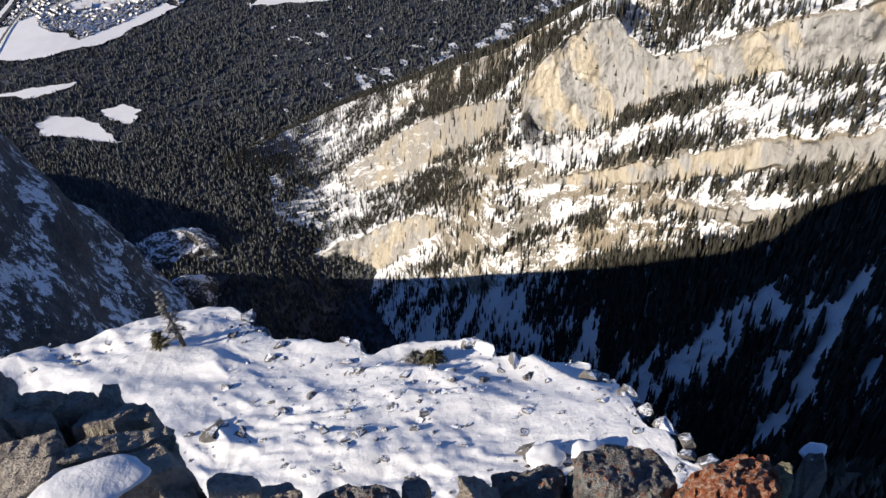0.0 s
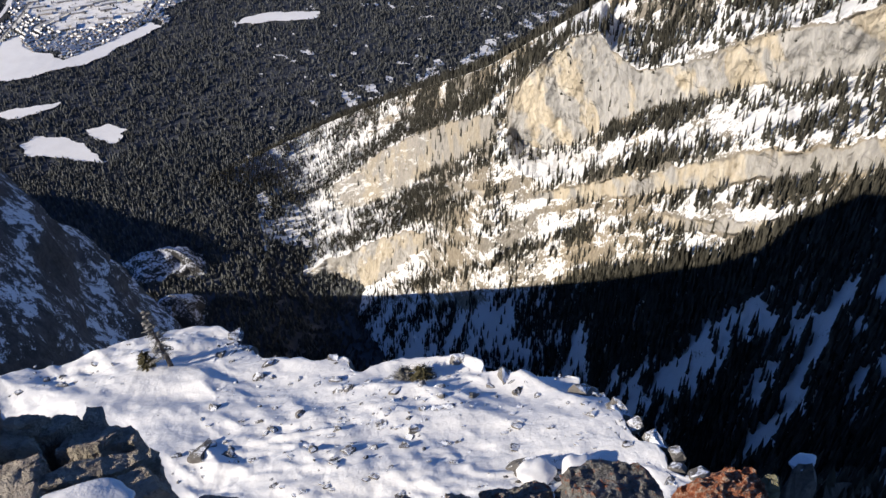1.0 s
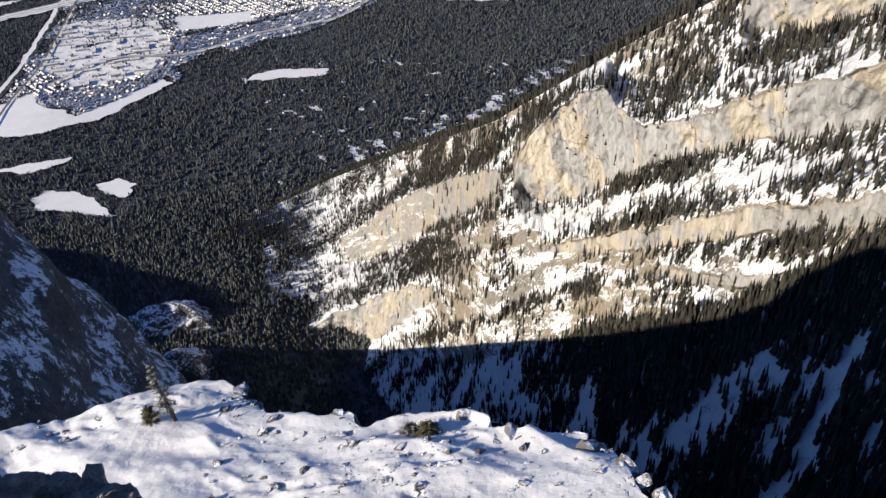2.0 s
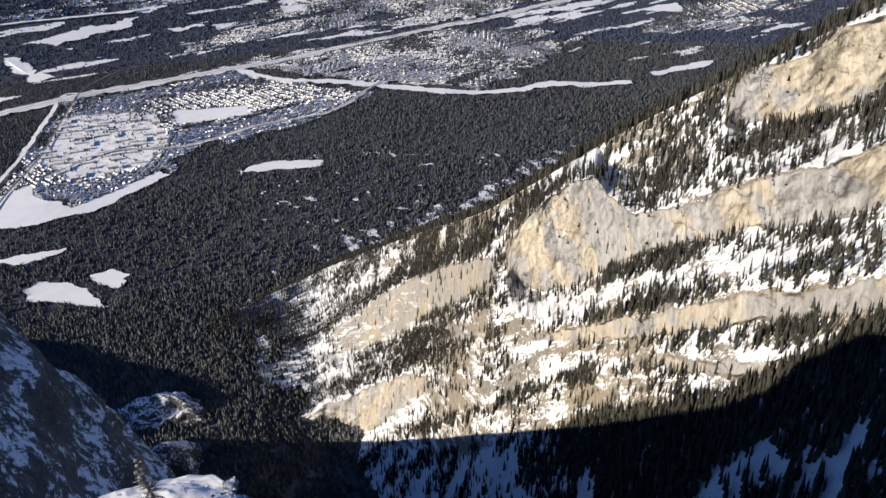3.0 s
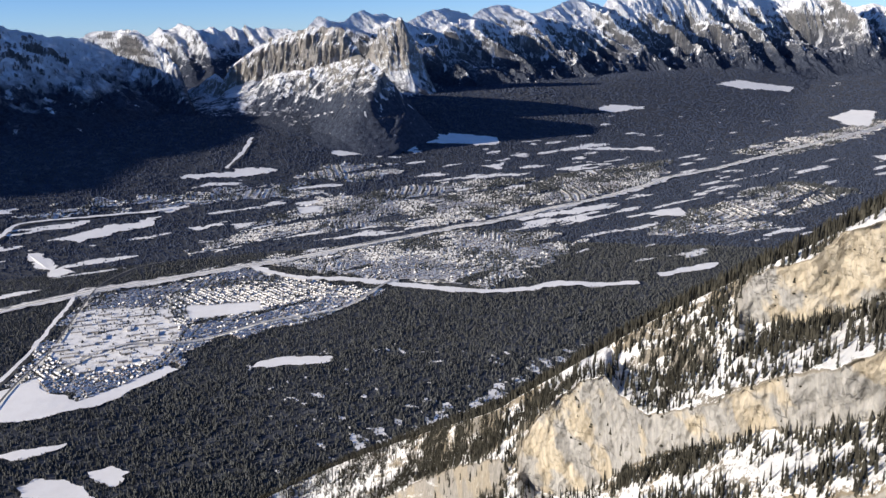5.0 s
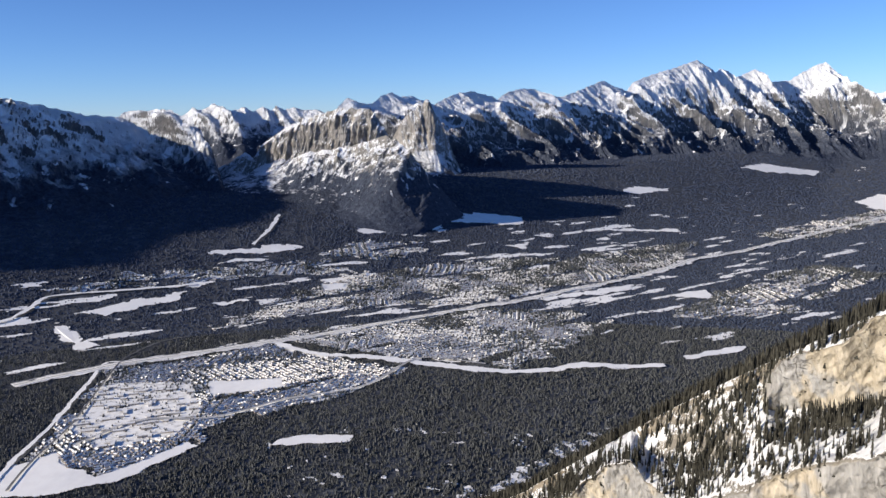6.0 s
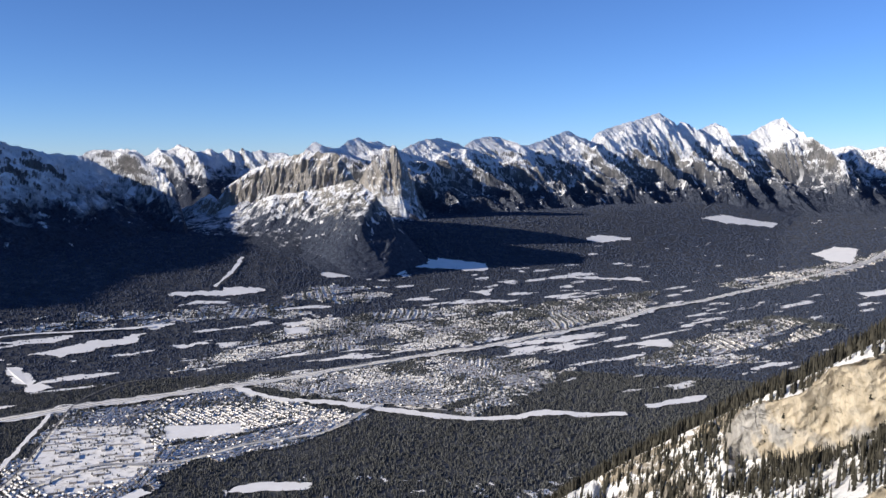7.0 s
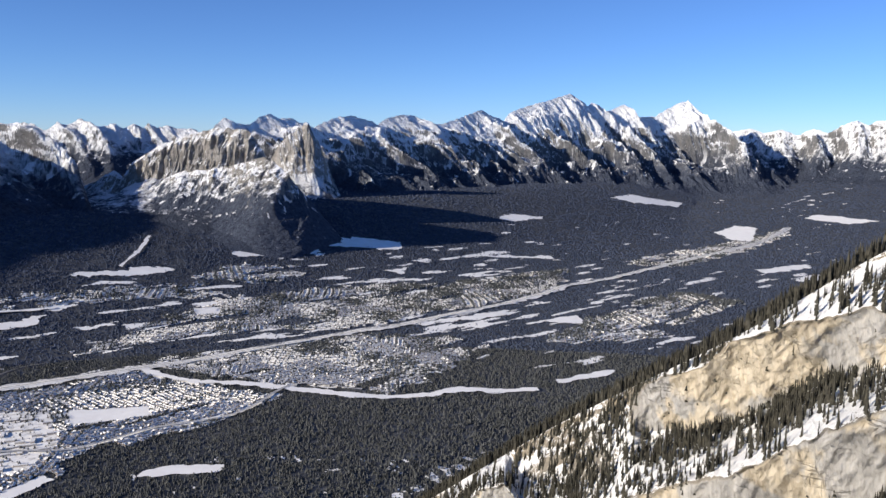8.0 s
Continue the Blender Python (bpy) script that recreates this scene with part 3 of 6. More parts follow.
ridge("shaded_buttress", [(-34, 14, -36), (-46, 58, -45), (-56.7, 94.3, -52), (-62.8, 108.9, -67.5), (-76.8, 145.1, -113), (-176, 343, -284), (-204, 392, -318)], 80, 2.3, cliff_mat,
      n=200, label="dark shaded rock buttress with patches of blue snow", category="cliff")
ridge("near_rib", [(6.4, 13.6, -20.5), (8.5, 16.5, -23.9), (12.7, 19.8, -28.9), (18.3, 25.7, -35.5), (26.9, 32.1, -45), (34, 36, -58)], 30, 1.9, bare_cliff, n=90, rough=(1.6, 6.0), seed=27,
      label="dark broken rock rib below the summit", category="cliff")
RIB = curve([(8.5, 16.5, -23.9), (12.7, 19.8, -28.9), (18.3, 25.7, -35.5), (26.9, 32.1, -45), (34, 36, -58)], 200)
# out of view: added only to throw the shadow on the valley floor
ridge("shadow_mound", [(-285, 355, -335), (-303, 390, -281), (-375, 442, -281), (-433, 469, -281), (-520, 490, -300)], 110, 0.7, cliff_mat, n=80, seed=31,
      label="unseen mound that casts shade over the gully mouth", category="hill")


ridge("gully_knoll", [(-214, 428, -345), (-196, 437, -332), (-180, 441, -326), (-160, 440, -327), (-136, 424, -345)], 34, 0.75, knoll_mat, n=90, rough=(3.0, 7.0), seed=33,
      label="snow-dusted rocky knoll in the gully", category="hill")
ridge("low_knoll", [(-170, 372, -345), (-160, 388, -325), (-150, 390, -324), (-132, 372, -345)], 30, 0.8, knoll_mat, n=80, rough=(2.5, 8.0), seed=35,
      label="snow-dusted rocky knoll in the gully", category="hill")


# ------------------------------------------------------------------ far ranges
def massif(name, crest, far, reach, label, material, profile=((0, 0.1, 0.22, 0.4, 0.65, 1.0), (0, 0.17, 0.38, 0.63, 0.86, 1.0)), skew=0.45, rib=1.0, rough=60.0, fine=22.0, flute=0.0,
           seed=40, n=640, m=110, jag=6.0, back=0.9):
    """A mountain wall. crest: azimuths and elevations in degrees, in turn; far: (azimuth, distance) of its line on the plan;
    reach: width of the flank that faces the valley and ends on the ground. Every summit sends a rib down the flank."""
    c = np.array(crest, float).reshape(-1, 2)
    az = np.linspace(c[0, 0], c[-1, 0], n)
    d = np.interp(az, *np.array(far, float).T)
    d = np.convolve(np.pad(d, 40, mode="edge"), np.ones(81) / 81, "valid")
    x, y = d * np.sin(np.radians(az)), d * np.cos(np.radians(az))
    top = d * np.tan(np.radians(np.interp(az, c[:, 0], c[:, 1])))
    w = np.gradient(np.stack([x, y], 1), axis=0)
    w = np.stack([np.convolve(np.pad(w[:, k], 60, mode="edge"), np.ones(121) / 121, "valid") for k in (0, 1)], 1)
    w /= np.linalg.norm(w, axis=1, keepdims=True)
    side = np.stack([w[:, 1], -w[:, 0]], 1)
    side = side * np.where((side * np.stack([x, y], 1)).sum(1) < 0, 1, -1)[:, None]
    u = np.concatenate([[0], np.cumsum(np.hypot(np.diff(x), np.diff(y)))])
    top = top + jag * (fbm(u / 26, 0 * u, octaves=5, seed=seed + 1, ridged=True) - 0.45) * smooth(np.minimum(u, u[-1] - u) / 60)
    s = np.concatenate([-np.linspace(1, 0, 16)[:-1], np.linspace(0, 1, m) ** 1.2])
    q = np.where(s < 0, s * reach * back, s * reach)[None]
    k = np.abs(s)[None]
    X, Y = x[:, None] + side[:, :1] * q, y[:, None] + side[:, 1:] * q
    foot = ground_z(X[:, -1], Y[:, -1])[:, None] - 10
    du = u[-1] / n
    bent = np.minimum(np.abs(q), 0.32 * reach) - 0.2 * np.maximum(np.abs(q) - 0.32 * reach, 0)       # ribs swing back below the faces
    uu = u[:, None] - skew * bent * (1 + 0.25 * fbm(u[:, None] / 160, q / 160, octaves=2, seed=seed + 2))
    soft = [top] + [np.convolve(np.pad(top, h, mode="edge"), np.hanning(2 * h + 3)[1:-1] / np.hanning(2 * h + 3)[1:-1].sum(), "valid") for h in (max(2, int(14 / du)), max(4, int(45 / du)), max(6, int(150 / du)))]
    near, mid, broad = [np.interp(uu, u, a) for a in (soft[1], soft[2], soft[3])]
    here = np.interp(uu, u, soft[0])
    spine = here * np.clip(1 - k * 14, 0, 1) + near * (1 - np.clip(1 - k * 14, 0, 1))
    fall = np.interp(k, *profile)
    hump = np.clip(k * 7, 0, 1) * np.clip(1.3 - 1.75 * k, 0.10, 1)
    Z = spine + (foot - spine) * fall
    Z = Z + rib * hump * 1.3 * (mid - broad)
    wx, wy = uu + 35 * fbm(uu / 140, q / 140, octaves=2, seed=seed + 3), q + 35 * fbm(uu / 140 + 7, q / 140, octaves=2, seed=seed + 4)
    high = np.clip((broad - foot) / 350, 0.15, 1.3)
    Z = Z + hump * high * rough * (fbm(wx / 150, wy / 190, octaves=6, seed=seed + 5, ridged=True) - 0.35)
    Z = Z + np.clip(k * 20, 0, 1) * np.clip(1.0 - 1.2 * k, 0.12, 1) * high * fine * (fbm(wx / 34, wy / 80, octaves=5, seed=seed + 6, ridged=True) - 0.4)
    Z = Z + np.clip(k * 30, 0, 1) * np.clip(1.1 - 1.3 * k, 0.1, 1) * high * 9 * (fbm(wx / 13, wy / 26, octaves=3, seed=seed + 10, ridged=True) - 0.4)
    beds = (Z + 0.12 * u[:, None] + 25 * fbm(wx / 150, wy / 150, octaves=2, seed=seed + 7)) / 26
    beds = beds - np.floor(beds)
    Z = Z + np.clip(k * 16, 0, 1) * np.clip(1 - 1.6 * k, 0, 1) * high * 3 * (np.where(beds < 0.65, beds / 0.65, (1 - beds) / 0.35) - 0.5)
    if flute:       # upright grooves in the cliff below the crest
        steep = np.clip(k * 30, 0, 1) * np.clip((0.42 - k) * 6, 0, 1)
        g = steep * flute * (fbm(u[:, None] / 17 + 0 * q, q / 60, Z / 70, 4, seed + 8, True) + 0.8 * fbm(u[:, None] / 46 + 0 * q, 0 * q, Z / 150, 3, seed + 9))
        X, Y = X + side[:, :1] * g, Y + side[:, 1:] * g
    Z = np.where(s[None] < 0, np.maximum(Z, foot - 200), np.maximum(Z, foot))
    ob = mesh_of(name, np.stack([X, Y, Z], -1).reshape(-1, 3), grid_faces(n, len(s))[:, ::-1], material, shade=False)
    return tagged(ob, label, "mountain", kind="structure")


massif("distant_range", [-34, 0.9, -24, 0.5, -20.7, -0.11, -19.6, 0.08, -18.3, 0.27, -17.9, -0.16, -17.3, -0.03, -16.6, 0.18, -16.2, 0.60, -15.6, 0.41, -14.8, 0.87, -14.4, 0.47, -13.8, 0.35, -12.9, 0.56, -12.4, 0.26, -11.8, 0.54, -11.3, 0.31, -10.9, 0.60,
                         -10.4, 0.30, -9.8, 0.51, -9.1, 0.28, -8.4, 0.34, -7.9, 0.11, -6.6, -0.05, -3, -0.4], [(-34, 3900), (-15, 4000), (-3, 4100)],
       620, "distant snow-covered mountain range in half shade", end_mat, seed=41, n=520, m=80, rough=80, rib=1.6)
massif("main_range", [-8.8, -0.8, -8.1, -0.33, -7.1, 0.25, -6.5, 0.91, -6.2, 1.05, -5.6, 0.75, -4.7, 0.59, -4.0, 1.13, -3.4, 1.31, -2.8, 1.00, -2.1, 1.07, -1.1, 0.68, -0.6, 0.45, 0.4, 0.96, 1.3, 1.28, 2.1, 1.23, 3.1, 0.99, 3.6, 0.68,
                      4.1, 1.04, 4.9, 1.36, 6.0, 1.34, 6.9, 0.92, 7.9, 0.76, 8.8, 1.11, 9.9, 1.56, 10.5, 1.81, 11.2, 1.36, 12.0, 1.08, 12.4, 1.62, 13.5, 2.03, 14.5, 2.29, 15.4, 2.55, 16.3, 2.88, 17.0, 2.40] +
       [17.4, 2.04, 17.7, 2.27, 18.2, 2.12, 18.5, 1.62, 19.0, 1.81, 19.8, 2.21, 20.4, 1.71, 20.8, 1.35, 21.7, 1.40, 22.3, 1.79, 23.3, 2.31, 23.8, 2.45, 24.0, 2.01, 24.6, 1.72, 25.0, 1.12, 25.8, 0.53, 26.7, -0.53, 27.8, -1.32, 29.0, -1.93, 30.2, -2.42],
       [(-9, 2780), (0, 3150), (8, 3580), (16, 4080), (22, 4430), (27, 4650), (31, 4750)],
       720, "long snow-topped mountain range with dark forested lower slopes", range_mat, ((0, 0.07, 0.16, 0.29, 0.48, 0.72, 1.0), (0, 0.17, 0.38, 0.60, 0.79, 0.92, 1.0)), seed=47, n=1100, m=140, rough=100, fine=22, rib=1.1, skew=0.8)
massif("grey_peak", [-16.9, -4.6, -16.3, -3.95, -15.4, -3.47, -14.0, -3.00, -13.1, -2.29, -12.5, -2.75, -12.0, -1.88, -11.2, -1.38, -10.3, -0.77, -9.2, -0.31, -8.0, 0.04, -7.1, 0.25, -6.6, 0.39, -5.4, 0.30, -4.7, 0.21, -4.3, -0.39, -3.9, -1.07, -3.5, -1.83, -2.9, -3.16, -2.2, -4.6],
       [(-17, 2640), (-2, 2300)], 330, "grey rock peak with fluted cliffs", peak_mat, ((0, 0.04, 0.13, 0.4, 1.0), (0, 0.10, 0.50, 0.72, 1.0)), skew=0.1, rib=0.4, rough=26, fine=10, flute=15, seed=53, n=520, m=120, jag=5)
massif("snow_spur", [-14.3, -6.2, -13.4, -4.9, -12.6, -4.30, -11.5, -3.59, -10.7, -3.31, -9.6, -2.60, -8.7, -2.40, -7.6, -2.35, -6.3, -2.11, -5.1, -1.87, -4.4, -1.66, -3.8, -1.52, -3.2, -1.76, -2.7, -2.14, -2.2, -2.60, -2.1, -3.17, -1.6, -4.31, -1.0, -5.27, -0.4, -6.6, 0.1, -8.2],
       [(-14, 2440), (-4.5, 2270), (0, 2090)], 250, "sunlit snowy spur below a grey peak", spur_snow, ((0, 0.2, 0.45, 0.7, 1.0), (0, 0.36, 0.68, 0.88, 1.0)), skew=0.3, rib=0.8, rough=60, fine=26, flute=6, seed=55, n=420, m=90, jag=5)
massif("rock_tower", [-3.7, -2.6, -3.3, -1.5, -2.8, -0.6, -2.4, -0.15, -2.1, 0.10, -1.8, 0.15, -1.6, 0.54, -1.35, 0.50, -1.15, 0.80, -0.9, 0.74, -0.75, 0.35, -0.55, -0.1, -0.3, -0.4, 0.0, -1.3, 0.3, -1.7, 0.6, -2.9, 0.9, -3.4, 1.4, -4.6, 1.9, -5.6],
       [(-4, 2760), (2, 2780)], 230, "jagged rock tower with snow in its gullies", peak_mat, skew=0.15, rib=0.2, rough=50, fine=26, flute=6, jag=3, seed=57, n=300, m=90)
# the crest's first four points are out of view, raised to shade this flank
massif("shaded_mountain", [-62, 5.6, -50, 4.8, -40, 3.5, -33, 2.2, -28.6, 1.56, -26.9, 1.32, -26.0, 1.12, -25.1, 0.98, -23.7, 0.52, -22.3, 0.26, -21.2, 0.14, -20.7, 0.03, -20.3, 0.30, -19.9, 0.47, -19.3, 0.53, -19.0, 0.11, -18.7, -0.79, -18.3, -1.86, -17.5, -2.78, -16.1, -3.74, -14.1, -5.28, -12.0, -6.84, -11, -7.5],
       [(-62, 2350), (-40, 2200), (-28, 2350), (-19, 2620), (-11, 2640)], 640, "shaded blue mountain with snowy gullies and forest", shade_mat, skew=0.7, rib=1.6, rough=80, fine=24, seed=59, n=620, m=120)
massif("end_range", [18, 0.1, 24.6, 0.37, 25.8, 0.42, 26.7, 0.53, 27.7, 0.68, 28.5, 0.41, 29.5, 0.66, 30.3, 0.29, 31.3, 0.71, 32.1, 0.44, 32.8, 0.92, 33.6, 1.20, 34.2, 0.93, 34.7, 1.23, 35.2, 1.20, 37, 1.0, 40, 1.5, 48, 1.2],
       [(18, 4900), (30, 4880), (48, 4600)], 420, "pale snowy mountains at the end of the valley", end_mat, seed=63, n=480, m=80, rough=80, rib=1.6)


# ------------------------------------------------------------------ forest helpers
def cone_tree(sides, tiers, seed, width=0.2, ragged=0.25):
    """A unit conifer: stacked ragged skirts of foliage, as vertices and triangles."""
    rng = np.random.default_rng(seed)
    vs, fs = [], []
    for k in range(tiers):
        lo, hi = k / tiers * 0.92 + 0.04, min(1.0, (k + 1.75) / tiers)
        if k == tiers - 1:
            hi = 1.0
        w = width * (1 - lo) ** 0.85
        b = len(vs)
        turn = rng.uniform(0, 6.28)
        for i in range(sides):
            a = turn + i / sides * 2 * math.pi
            r = w * (1 + rng.uniform(-ragged, ragged)) * (1 if i % 2 else 1 - ragged)
            vs.append((r * math.cos(a), r * math.sin(a), lo + rng.uniform(-0.02, 0.02)))
        vs.append((rng.uniform(-0.01, 0.01), rng.uniform(-0.01, 0.01), hi))
        fs += [(b + i, b + (i + 1) % sides, b + sides) for i in range(sides)]
    return np.array(vs), np.array(fs)


def scatter(name, places, heights, templates, material, rng, spread=1.0):
    """One mesh of many trees at the given places."""
    allv, allf, base = [], [], 0
    pick = rng.integers(0, len(templates), len(places))
    for k, (tv, tf) in enumerate(templates):
        sel = pick == k
        m = int(sel.sum())
        if not m:
            continue
        a = rng.uniform(0, 2 * math.pi, m)
        c, s = np.cos(a)[:, None], np.sin(a)[:, None]
        h = heights[sel][:, None]
        w = h * spread * rng.uniform(0.8, 1.25, (m, 1))
        vx = (tv[None, :, 0] * c - tv[None, :, 1] * s) * w
        vy = (tv[None, :, 0] * s + tv[None, :, 1] * c) * w
        vz = tv[None, :, 2] * h
        v = np.stack([vx, vy, vz], -1) + places[sel][:, None]
        f = tf[None] + (np.arange(m) * len(tv))[:, None, None] + base
        base += m * len(tv)
        allv.append(v.reshape(-1, 3))
        allf.append(f.reshape(-1, 3))
    return mesh_of(name, np.concatenate(allv), np.concatenate(allf), material, shade=False)


# ------------------------------------------------------------------ valley: meadows, river, roads, town
MEADOWS = {
    "forest_meadow": [(-182, 847), (-176, 865), (-140, 867), (-108, 869), (-108, 846), (-136, 840), (-184, 842)],
    "long_clearing": [(322, 1134), (420, 1175), (417, 1155), (321, 1114)],
    "sports_field": [(-313, 1064), (-218, 1075), (-208, 1032), (-295, 1011)],
    "gravel_flat": [(-440, 726), (-432, 800), (-405, 836), (-376, 789), (-338, 774), (-306, 813), (-276, 854), (-265, 844), (-292, 797), (-314, 760), (-331, 753), (-369, 735)],
    "pond_clearing": [(-328, 609), (-313, 620), (-284, 616), (-246, 581), (-276, 581), (-311, 593)],
    "small_clearing": [(-276, 629), (-259, 639), (-247, 630), (-245, 607), (-263, 614)],
    "edge_clearing": [(-383, 660), (-338, 674), (-319, 680), (-321, 667), (-353, 652)],
    "river_field": [(-610, 1372), (-575, 1426), (-540, 1465), (-469, 1523), (-474, 1470), (-527, 1423), (-570, 1387)],
    "golf_field": [(-218, 1978), (-192, 2004), (-140, 2017), (-6, 2098), (0, 2074), (-86, 2003), (-188, 1958)],
    "village_field": [(1, 2145), (83, 2231), (203, 2254), (194, 2193), (150, 2150), (109, 2177), (22, 2136)],
    "frozen_lake": [(547, 2648), (598, 2722), (726, 2761), (706, 2721), (580, 2640)],
    "bench_field": [(1119, 3219), (1227, 3339), (1319, 3347), (1477, 3348), (1422, 3272), (1196, 3194)],
    "west_field": [(-624, 1308), (-610, 1327), (-525, 1231), (-538, 1212), (-588, 1253)],
    "east_field": [(392, 1512), (481, 1548), (466, 1482)],
    "long_field": [(392, 2197), (485, 2253), (636, 2279), (620, 2248), (478, 2223)],
    "corner_field": [(148, 1987), (207, 2035), (180, 1970)],
    "school_field": [(-241, 1602), (-232, 1617), (-195, 1629), (-189, 1589), (-232, 1574)],
    "far_meadow": [(1779, 2965), (1872, 3026), (1924, 2978), (2017, 2845), (1869, 2822)],
    "fork_meadow": [(1358, 2785), (1476, 2898), (1527, 2829), (1377, 2581), (1332, 2649)],
    "dam_field": [(-484, 1732), (-468, 1761), (-399, 1790), (-392, 1812), (-307, 1846), (-310, 1821), (-385, 1774), (-455, 1729)],
    "side_field": [(-416, 1471), (-381, 1490), (-348, 1498), (-349, 1481), (-404, 1463)],
    "ridge_meadow": [(1129, 2082), (1322, 2160), (1286, 2087), (1105, 2007)],
    "highway_verge": [(156, 1498), (244, 1550), (353, 1619), (338, 1550), (250, 1522), (185, 1492)],
}
TOWN = {
    "old_town": ([(-419, 786), (-466, 1132), (-267, 1232), (-65, 1105), (-104, 1025), (-260, 915), (-297, 784)], 78, 13, 5.2),
    "creek_quarter": ([(-268, 1278), (67, 1450), (208, 1397), (264, 1336), (141, 1159), (88, 1098), (-51, 1146), (-190, 1224)], 28, 14, 5.4),
    "town_centre": ([(-385, 1321), (-183, 1459), (59, 1493), (243, 1625), (486, 1784), (633, 2114), (286, 1915), (23, 1827), (-187, 1691), (-332, 1451)], 30, 16, 6.2),
    "river_quarter": ([(-718, 1453), (-585, 1582), (-266, 1765), (-189, 1710), (-514, 1562)], 40, 18, 6.6),
    "hill_quarter": ([(349, 1346), (550, 1360), (858, 1650), (791, 1782), (566, 1593)], 35, 20, 6.6),
    "golf_quarter": ([(-294, 1793), (-184, 1925), (-28, 1943), (-101, 1816)], 40, 20, 7.6),
    "far_quarter": ([(798, 2211), (956, 2360), (1459, 2703), (1654, 2825), (1552, 2683), (949, 2143)], 38, 34, 10.0),
}
LINES = {  # middle line, width, material, label
    "creek_bed": ([(-263, 1250), (-227, 1207), (-175, 1174), (-110, 1156), (-62, 1136), (29, 1092), (80, 1077), (133, 1082), (181, 1099), (233, 1091), (287, 1091)], 17, "snow", "wide snow-covered dry creek bed"),
    "highway": ([(-564, 1060), (-533, 1089), (-499, 1113), (-450, 1147), (-377, 1188), (-267, 1244), (-188, 1284), (-60, 1376), (63, 1464), (157, 1511), (453, 1759), (549, 1873), (729, 2000), (969, 2216), (1263, 2471), (1457, 2622), (1629, 2801)], 22, "snow", "broad snowy highway verge"),
    "old_road": ([(-428, 740), (-440, 816), (-449, 924), (-472, 1087), (-478, 1150), (-440, 1150)], 5, "snow", "grey salted town road"),
    "railway_cut": ([(-410, 740), (-420, 816), (-427, 924), (-452, 1087), (-459, 1175), (-439, 1250), (-404, 1285)], 2.6, "dark", "dark cleared railway line"),
    "east_road": ([(-394, 856), (-352, 924), (-269, 924), (-197, 987), (-104, 1029), (-39, 1146), (50, 1112)], 5, "road", "salted road at the forest edge"),
    "quarry_road": ([(-414, 1805), (-397, 1913), (-395, 2011)], 7, "snow", "snowy quarry road up the hillside"),
    "frozen_river": ([(-760, 1290), (-711, 1321), (-695, 1373), (-682, 1440), (-581, 1497), (-470, 1560)], 8, "snow", "winding frozen river under snow"),
}


def drape(name, poly, lift, material, label, category, wobble=6.0):
    """A thin sheet over the ground with an uneven outline."""
    c = np.array(poly, float)
    per = np.linalg.norm(np.diff(np.vstack([c, c[:1]]), axis=0), axis=1).sum()
    n = int(max(90, min(400, per / 2)))
    idx = np.concatenate([c, c[:1]])
    l = np.concatenate([[0], np.cumsum(np.linalg.norm(np.diff(idx, axis=0), axis=1))])
    w = np.linspace(0, l[-1], n, endpoint=False)
    e = np.stack([np.interp(w, l, idx[:, k]) for k in (0, 1)], 1)
    e = e + wobble * np.stack([fbm(e[:, 0] / 26, e[:, 1] / 26, octaves=4, seed=8), fbm(e[:, 0] / 26 + 9, e[:, 1] / 26, octaves=4, seed=9)], 1)
    e = e + 0.32 * wobble * np.stack([fbm(e[:, 0] / 7, e[:, 1] / 7, octaves=3, seed=18), fbm(e[:, 0] / 7 + 9, e[:, 1] / 7, octaves=3, seed=19)], 1)
    bm = bmesh.new()
    vs = [bm.verts.new((x, y, float(z))) for (x, y), z in zip(e, ground_z(e[:, 0], e[:, 1]) + lift)]
    fc = bm.faces.new(vs)
    if fc.calc_area() > 0:
        bmesh.ops.triangulate(bm, faces=[fc])
    bmesh.ops.recalc_face_normals(bm, faces=bm.faces)
    for fc in bm.faces:
        if fc.normal.z < 0:
            fc.normal_flip()
    me = bpy.data.meshes.new(name)
    bm.to_mesh(me)
    bm.free()
    me.materials.append(material)
    return tagged(new(name, me), label, category, kind="structure")


def strip(name, pts, width, lift, material, label, category="road", vary=0.25, seed=0, offset=0.0):
    c = curve(pts, max(20, len(pts) * (40 if vary > 0.1 else 14)))
    d = np.gradient(c, axis=0)
    d /= np.linalg.norm(d, axis=1, keepdims=True)
    side = np.stack([d[:, 1], -d[:, 0]], 1)
    s = np.array((-0.5, 0, 0.5))
    w = width * (1 + vary * fbm(c[:, 0] / 40, c[:, 1] / 40, octaves=3, seed=seed))
    w = np.stack([w * (1 + 1.6 * vary * fbm(c[:, 0] / 13 + e, c[:, 1] / 13, octaves=4, seed=seed + 7)) for e in (0, 5, 11)], 1)
    q = c[:, None] + side[:, None] * (s[None, :, None] * w[..., None] + offset)
    z = ground_z(q[..., 0], q[..., 1]) + lift
    ob = mesh_of(name, np.concatenate([q, z[..., None]], -1).reshape(-1, 3), grid_faces(len(c), 3)[:, ::-1], material)
    return tagged(ob, label, category, kind="structure")


for k, (name, poly) in enumerate(MEADOWS.items()):
    drape(name, poly, 1.6, snow_mat, "open meadow under smooth white snow", "meadow", 9 if np.hypot(*poly[0]) < 1200 else 20)


